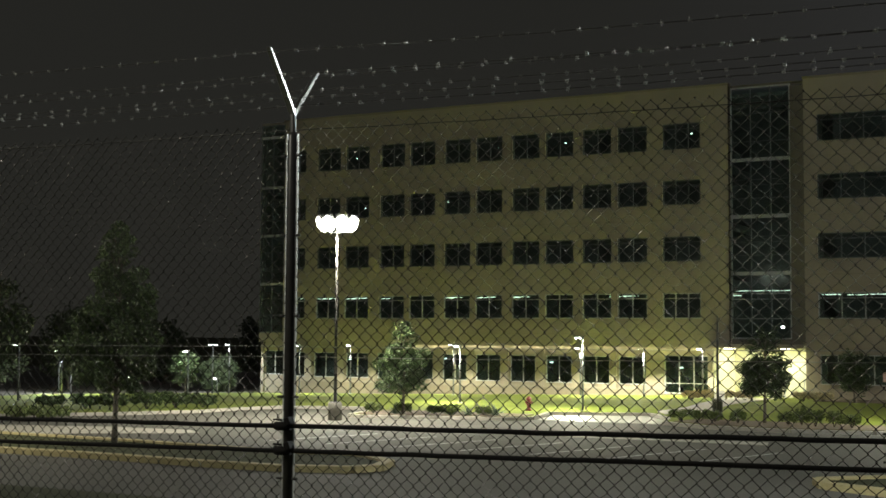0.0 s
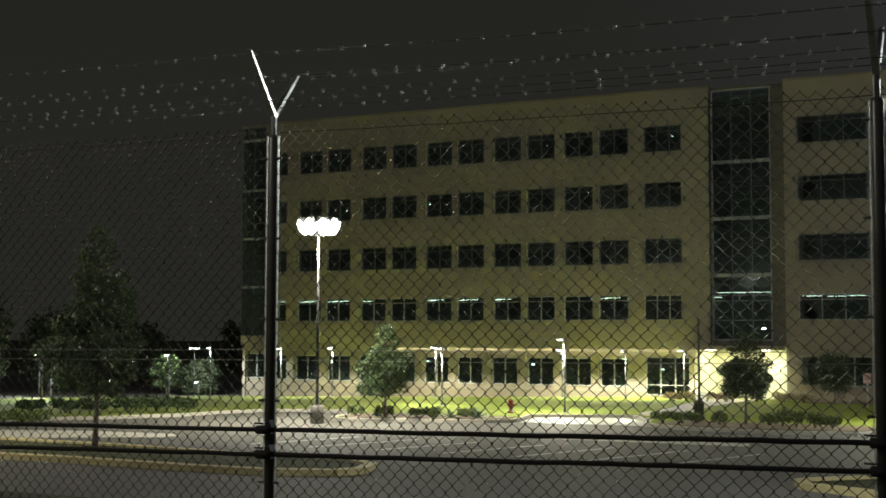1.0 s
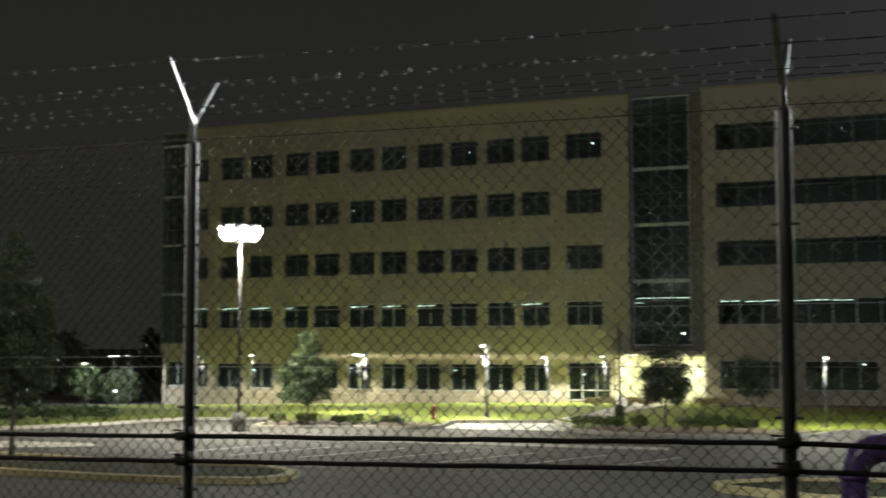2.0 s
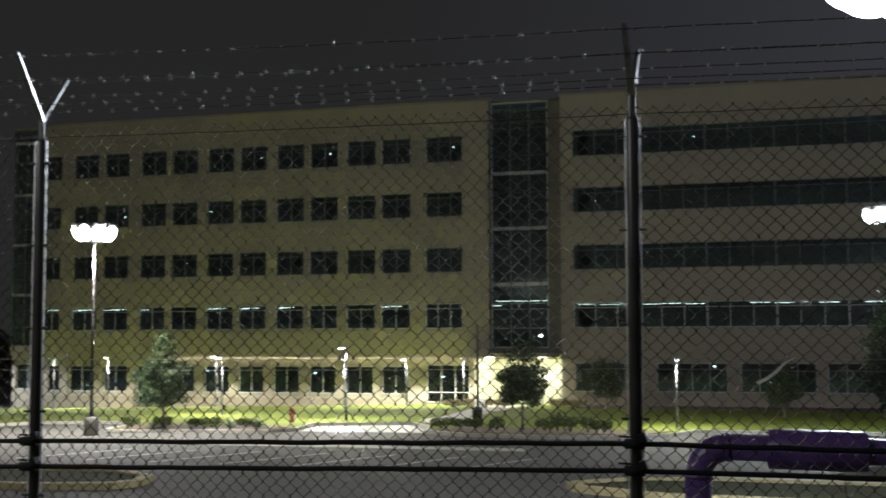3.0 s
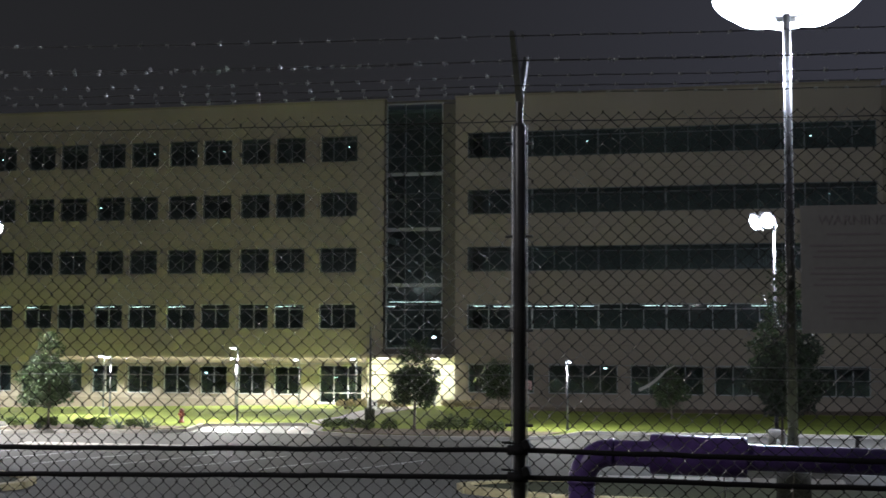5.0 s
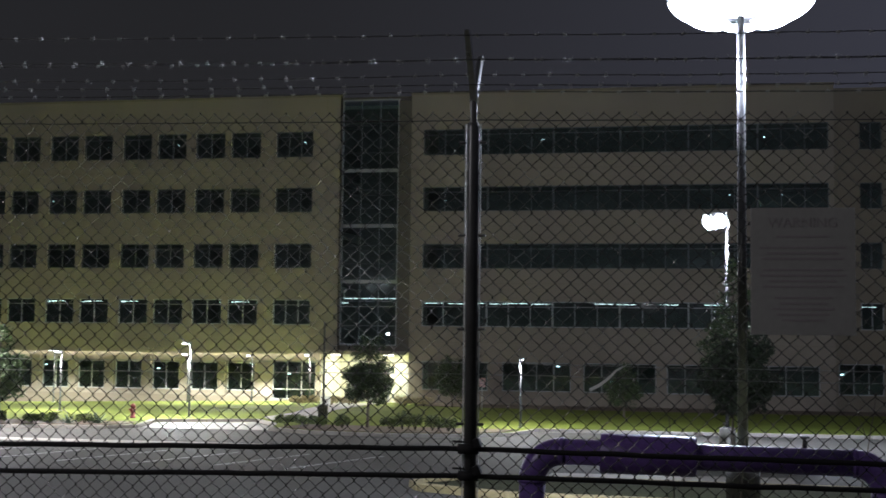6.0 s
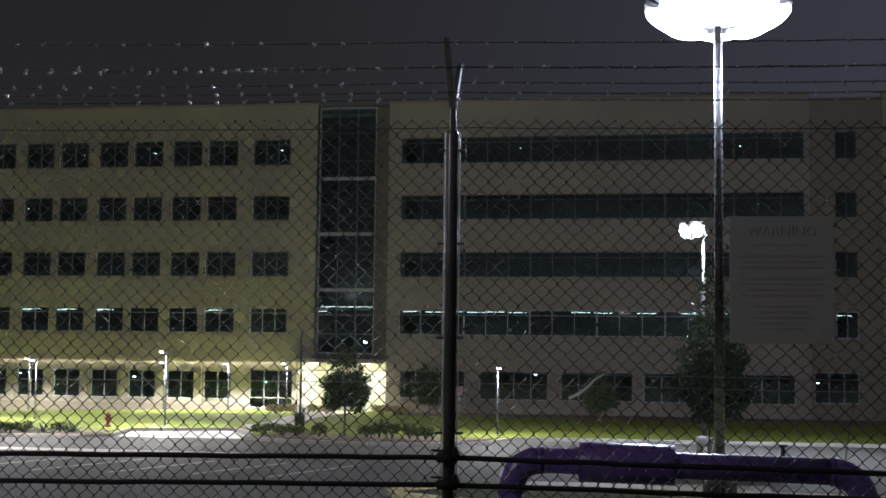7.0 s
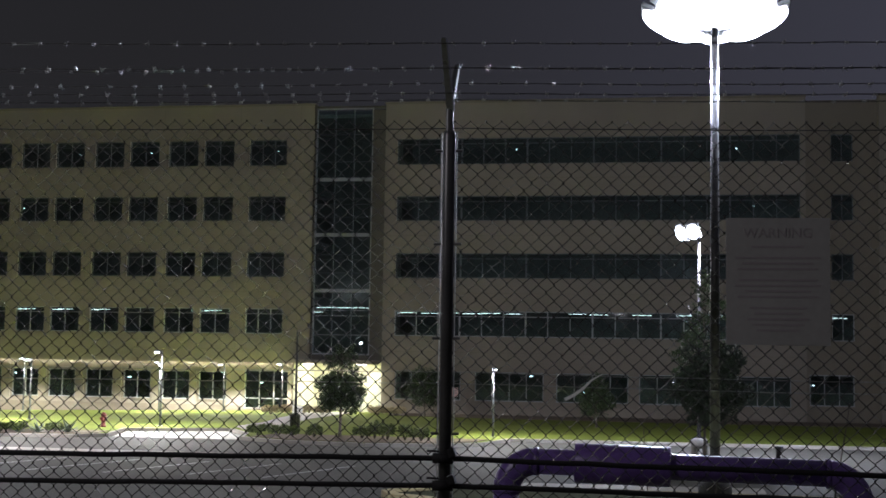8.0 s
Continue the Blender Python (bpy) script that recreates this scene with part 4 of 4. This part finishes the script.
def strand(name, y, z, radius, mat, sag=0.012, barbs=False, seed=0, label="", fall=FALL, after=FALL):
    """A wire along the fence, slightly slack between posts, with or without barbs."""
    rg = random.Random(seed)
    bm = bmesh.new()
    pts = []
    n = 24
    for i in range((S1 - S0) * n + 1):
        u = S0 + i / n
        f = u - math.floor(u)
        pts.append((u * SPAN, y, run_height(z, fall, after, u * SPAN) - sag * 4 * f * (1 - f) + rg.uniform(-0.002, 0.002)))
    if barbs:
        for side in (-1, 1):
            ring_tube(bm, [(p[0], p[1] + side * 0.002 * (-1) ** i, p[2] + side * 0.0015) for i, p in enumerate(pts)], radius, 4)
        wire = part(name, bm, WIRE, fence, label)
        bm = bmesh.new()
        x = S0 * SPAN + rg.uniform(0, 0.1)
        while x < S1 * SPAN:
            u = x / SPAN
            f = u - math.floor(u)
            c = Vector((x, y, run_height(z, fall, after, x) - sag * 4 * f * (1 - f)))
            for q in range(4):
                a = rg.uniform(0, 6.3)
                d = Vector((rg.uniform(-0.6, 0.6), math.cos(a), math.sin(a))).normalized() * 0.017
                off = Vector(((q - 1.5) * 0.004, 0, 0))
                ring_tube(bm, [c + off - d * 0.4, c + off + d], [0.0020, 0.0009], 4)
            ring_tube(bm, [c - Vector((0.008, 0, 0)), c + Vector((0.008, 0, 0))], 0.0045, 6)
            x += 0.127 + rg.uniform(-0.006, 0.006)
        return tagged(part("barbing", bm, mat, wire, "bright zinc barbs"), kind="stuff")
    ring_tube(bm, pts, radius, 6)
    return part(name, bm, mat, fence, label)


CABLES = ((0.992, 0.0138, -0.012), (0.866, 0.0165, -0.008))   # height, slope to the second post, slope past it
strand("tension_wire", 0.006, MESH_TOP, 0.0028, WIRE, 0.008, label="dark top tension wire")
for k, q in enumerate((0.30, 0.64, 0.97)):
    strand("barbed_wire", -OUT * q, POST_TOP + RISE * q, 0.0014, BARB, 0.012, True, 10 + k, "dark barbed wire strand", FALL - 0.0128 * q)
    strand("barbed_wire", OUT * q, POST_TOP + RISE * q * 0.86, 0.0014, BARB, 0.012, True, 20 + k, "dark barbed wire strand")
strand("guard_cable", -0.052, *CABLES[0][:1], 0.0125, CABLE, 0.0, False, 31, "thick black guard cable", *CABLES[0][1:])
strand("guard_cable", -0.052, *CABLES[1][:1], 0.0125, CABLE, 0.0, False, 32, "thick black guard cable", *CABLES[1][1:])
strand("thin_wire", 0.02, 1.402, 0.0022, BARB, 0.004, False, 33, "", 0.003, -0.006)
strand("thin_wire", 0.02, 1.348, 0.0022, BARB, 0.004, False, 34, "", 0.004, -0.006)

ARMS = {k: ((-1, RISE, 0.0), (1, RISE * 0.86, 0.0)) for k in range(S0, S1 + 1)}
ARMS[0] = ((-1, RISE, 8.0), (1, RISE * 0.86, -4.0))
ARMS[1] = ((-1, RISE - 0.04, -14.0), (1, RISE * 0.84, -14.0))


def barb_arm(x, top, side, rise, twist):
    """A tapering channel: a web that faces outwards and down, with a folded flange along each edge."""
    bm = bmesh.new()
    long = math.hypot(OUT, rise)
    rows = []
    for q, w, d in ((0.0, 0.016, 0.020), (0.93, 0.012, 0.016), (0.97, 0.012, 0.014), (1.0, 0.007, 0.008)):
        outline = [(-w, d), (-w, 0), (w, 0), (w, d), (w - 0.004, d), (w - 0.004, 0.004), (-w + 0.004, 0.004), (-w + 0.004, d)]
        rows.append([bm.verts.new((u, v, q * long)) for u, v in outline])
    for m, n in zip(rows, rows[1:]):
        for i in range(8):
            bm.faces.new((m[i], m[(i + 1) % 8], n[(i + 1) % 8], n[i]))
    for ring in (rows[0], rows[-1]):
        for quad in ((0, 1, 6, 7), (1, 2, 5, 6), (2, 3, 4, 5)):
            bm.faces.new([ring[i] for i in quad])
    lean = math.degrees(math.atan2(OUT, rise))
    turn = pose(x, side * 0.004, top + 0.012) @ pose(0, 0, 0, -side * lean, 0, 0) @ pose(0, 0, 0, 0, 0, twist) @ Matrix.Diagonal((1, -side, 1, 1))
    bmesh.ops.transform(bm, matrix=turn, verts=bm.verts)
    return bm


for k in range(S0, S1 + 1):
    x = k * SPAN
    top = POST_TOP + FALL * x
    bm = bmesh.new()
    ring_tube(bm, [(x, 0, -0.3), (x, 0, top - 0.095), (x, 0, top - 0.075)], [0.0275, 0.0275, 0.022], 18)
    post = part("post", bm, DARK_STEEL, fence, "dark round steel post")
    boxes("post_cap", [(x - 0.015, x + 0.015, -0.014, 0.014, top - 0.09, top + 0.03)], DARK_STEEL, post, bevel=0.008)
    for side, rise, twist in ARMS[k]:
        part("arm", barb_arm(x, top, side, rise, twist), ARM_ZINC, post, "pressed steel channel arm for barbed wire")
    for side in (-1, 1):
        sx = x + side * 0.034
        boxes("tension_bar", [(sx - 0.0025, sx + 0.0025, -0.005, 0.005, 0.05, MESH_TOP + FALL * x - 0.02)], STEEL, post)
        for z in (0.3, 0.72, 1.14, 1.56, 1.98, 2.40):
            tube("band", [(x + side * 0.03, -0.012, z), (x + side * 0.062, -0.012, z)], 0.007, DARK_STEEL, post, sides=6)
    for z in (run_height(*c, x) for c in CABLES):
        tube("clamp", [(x - 0.045, -0.052, z), (x + 0.045, -0.052, z)], 0.023, CABLE, post, sides=10)
        bm = bmesh.new()
        box(bm, -0.016, 0.016, -0.027, 0.027, -0.006, 0.036, 0.005)
        bmesh.ops.transform(bm, matrix=pose(x + 0.044, -0.055, z + 0.012, 0, -22, 0), verts=bm.verts)
        part("clamp_plate", bm, CABLE, post)
        tube("clamp_bolt", [(x - 0.075, -0.03, z + 0.03), (x - 0.02, -0.03, z + 0.028)], 0.005, CABLE, post, sides=6)

# warning board wired to the fence
board = thing("warning_sign", 0, 0, 0, "grey white warning board wired to the fence", "sign")
board.matrix_world = fence.matrix_world @ Matrix.Translation(((Vector((0.534, 3.62, 0)) - P1).dot(ALONG), -0.016, 1.823))
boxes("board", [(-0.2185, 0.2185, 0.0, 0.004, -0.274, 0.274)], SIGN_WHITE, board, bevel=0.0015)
font = bpy.data.curves.new("heading", "FONT")
font.body, font.size, font.align_x, font.align_y, font.extrude = "WARNING", 0.060, "CENTER", "CENTER", 0.0006
text = new("heading", font)
text.data.materials.append(SIGN_INK)
text.parent = board
text.matrix_basis = pose(0, -0.0012, 0.208, 90)
z = 0.145
for k, w in enumerate((0.22, 0.0, 0.36, 0.30, 0.34, 0.0, 0.33, 0.36, 0.28, 0.34, 0.0, 0.24, 0.20, 0.26, 0.22, 0.18)):
    if w:
        boxes("text_line", [(-w / 2, w / 2, -0.0012, -0.0003, z, z + 0.009)], SIGN_INK, board)
    z -= 0.024

# ---------------------------------------------------------------- purple water pipe behind the fence
PY, PZ, PR = 4.95, 0.940, 0.070
pipe = thing("water_pipe", 0.1, PY, 0, "purple reclaimed water pipe with wrapped middle", "pipe")
pipe.matrix_world = pose(0.082, PY, -0.026, 0, 0.8, 0)
XA, XB, BEND = -0.785, 1.05, 0.16


def bend(cx, side):
    return [(cx - side * BEND * math.cos(a) - 0.1 + side * BEND, 0, PZ - BEND + BEND * math.sin(a)) for a in (math.pi / 2 * i / 8 for i in range(9))]


left_bend, right_bend = bend(XA, 1), bend(XB, -1)
tube("riser", [(XA - 0.1, 0, -0.1), (XA - 0.1, 0, PZ - BEND)], PR, PURPLE, pipe, sides=20)
tube("elbow", left_bend, PR * 1.05, PURPLE, pipe, sides=20)
tube("pipe_run", [(XA - 0.1 + BEND, 0, PZ), (XB - 0.1 - BEND, 0, PZ)], PR * 0.98, PURPLE, pipe, sides=20)
tube("elbow", right_bend, PR * 1.05, PURPLE, pipe, sides=20)
tube("riser", [(XB - 0.1, 0, -0.1), (XB - 0.1, 0, PZ - BEND)], PR, PURPLE, pipe, sides=20)
bm = bmesh.new()
ring_tube(bm, [(-0.522, 0, PZ), (-0.518, 0, PZ), (-0.512, 0, PZ), (-0.02, 0, PZ), (-0.014, 0, PZ)], [PR, 0.102, 0.106, 0.106, 0.102], 20)
part("wrap", bm, PURPLE_WRAP, pipe, "thick purple insulation wrap")
for x in (XA - 0.1 + BEND, XB - 0.1 - BEND):
    tube("weld_collar", [(x - 0.012, 0, PZ), (x + 0.012, 0, PZ)], PR * 1.09, PURPLE, pipe, sides=20)
for x in (XA - 0.1, XB - 0.1):
    tube("weld_collar", [(x, 0, PZ - BEND - 0.012), (x, 0, PZ - BEND + 0.012)], PR * 1.09, PURPLE, pipe, sides=20)
tube("test_cock", [(0.54, 0, PZ + PR), (0.54, 0, PZ + PR + 0.05)], 0.012, DARK_STEEL, pipe)
boxes("cock_handle", [(0.515, 0.565, -0.01, 0.01, PZ + PR + 0.05, PZ + PR + 0.062)], DARK_STEEL, pipe)

# ---------------------------------------------------------------- small things beside the pipe and far off
for k, (x, y, lean, h) in enumerate(((-0.02, 5.35, -0.05, 1.10), (0.90, 5.25, 0.14, 1.26), (0.30, 5.6, 0.06, 0.98))):
    stalk = thing("dry_stalk", x, y, 0, "thin dry weed stalk behind the pipe", "weed", "weed stalks")
    tube("stem", [(0, 0, -0.03), (lean * 0.25, 0, h * 0.5), (lean, 0.02, h)], [0.006, 0.005, 0.003], BARK, stalk, sides=5)
    tube("twig", [(lean * 0.6, 0.01, h * 0.8), (lean * 0.6 - 0.04, 0.01, h * 0.9)], [0.003, 0.002], BARK, stalk, sides=4)

marker = thing("marker_post", 1.06, 42.8, G, "white plastic marker post with a domed top", "marker post")
bm = bmesh.new()
ring_tube(bm, [(0, 0, -0.02), (0, 0, 1.06), (0, 0, 1.13), (0, 0, 1.17)], [0.07, 0.07, 0.055, 0.015], 14)
part("tube", bm, SIGN_BRIGHT, marker)
tube("collar", [(0, 0, 0.9), (0, 0, 0.96)], 0.074, POLE, marker, sides=14)


def post_sign(x, y, z, h, w, plate, label):
    ps = thing("post_sign", x, y, z, label, "sign")
    tube("pole", [(0, 0, -0.02), (0, 0, h)], 0.03, STEEL, ps)
    boxes("plate", [(-w / 2, w / 2, -0.045, -0.032, h - 0.62, h - 0.02)], plate, ps, bevel=0.004)
    boxes("text_bar", [(-w * 0.3, w * 0.3, -0.048, -0.0455, h - 0.4, h - 0.34)], SIGN_INK, ps)
    boxes("text_bar", [(-w * 0.3, w * 0.3, -0.048, -0.0455, h - 0.26, h - 0.2)], SIGN_INK, ps)


post_sign(-13.6, 81.9, lawn_at(81.9), 2.1, 0.45, SIGN_PINK, "small faded red and white sign on a thin pole")
post_sign(-20.9, 71.0, lawn_at(71), 1.1, 0.6, SIGN_BRIGHT, "small white sign by the entrance walk")
tree("tree", -61.2, 74.0, lawn_at(74, -61.2), 3.1, 1.3, 61, 1900, "small pale green tree under a lamp", 0.10, LEAF, 0.25, 0.05, False)


def parked_car(x, y, turn, label):
    car = thing("car", x, y, lawn_at(y, x) - 0.12, label, "car", "parked cars", "", turn)
    outline = [(-2.2, 0.35), (-2.25, 0.75), (-2.0, 0.92), (-1.35, 0.98), (-0.75, 1.42), (0.65, 1.46), (1.35, 0.98), (2.1, 0.85), (2.25, 0.55), (2.2, 0.33)]
    bm = bmesh.new()
    rows = []
    for q, inset in ((-0.86, 0.10), (-0.80, 0.0), (0.80, 0.0), (0.86, 0.10)):
        rows.append([bm.verts.new((px, q * (1 - 0.16 * max(0.0, pz - 0.95) / 0.5), pz - inset * 0.3)) for px, pz in outline])
    for a, b in zip(rows, rows[1:]):
        for k in range(len(outline)):
            k2 = (k + 1) % len(outline)
            bm.faces.new((a[k], a[k2], b[k2], b[k]))
    bm.faces.new(rows[0][::-1])
    bm.faces.new(rows[-1])
    part("body", bm, CAR_PAINT, car)
    boxes("windscreen", [(0.75, 1.2, -0.66, 0.66, 1.06, 1.36)], DARK_GLASS, car, bevel=0.05)
    for q in (-1, 1):
        boxes("side_window", [(-0.8, 0.7, q * 0.80 - 0.012, q * 0.80 + 0.012, 1.02, 1.34)], DARK_GLASS, car, bevel=0.008)
        boxes("tail_light", [(-2.29, -2.2, q * 0.62 - 0.14, q * 0.62 + 0.14, 0.68, 0.82)], LED_RED, car, bevel=0.01)
        for wx in (-1.35, 1.35):
            wheel = tube("wheel", [(wx, q * 0.70, 0.32), (wx, q * 0.88, 0.32)], 0.32, RUBBER, car, sides=18)
            tube("rim", [(wx, q * 0.86, 0.32), (wx, q * 0.892, 0.32)], 0.19, ALU, wheel, sides=14)
    return car


for x, y, turn in ((-88.0, 108.0, 78), (-93.0, 110.5, 80), (-100.0, 114.0, 82), (-112.0, 120.0, 260)):
    parked_car(x, y, turn, "dark parked car beyond the lawn at night")

# pale dry blade caught in the fence
blade = thing("straw", 0, 0, 0, "pale dry straw caught in the fence mesh", "litter")
blade.matrix_world = fence.matrix_world @ Matrix.Translation(((Vector((-0.29, 3.61, 0)) - P1).dot(ALONG), -0.012, 1.36))
bm = bmesh.new()
spine = [(-0.085, 0, -0.060), (-0.045, -0.004, -0.040), (-0.005, -0.007, -0.010), (0.030, -0.004, 0.026), (0.075, 0, 0.052)]
edge = [[bm.verts.new((px + s * 0.004 * q, py, pz - s * 0.006 * q)) for s in (-1, 1)] for (px, py, pz), q in zip(spine, (1.0, 0.9, 0.8, 0.6, 0.15))]
for a, b in zip(edge, edge[1:]):
    bm.faces.new((a[0], a[1], b[1], b[0]))
thick = bmesh.ops.extrude_face_region(bm, geom=bm.faces[:])
bmesh.ops.translate(bm, verts=[v for v in thick["geom"] if isinstance(v, bmesh.types.BMVert)], vec=(0, -0.0012, 0))
part("blade", bm, SIGN_BRIGHT, blade)
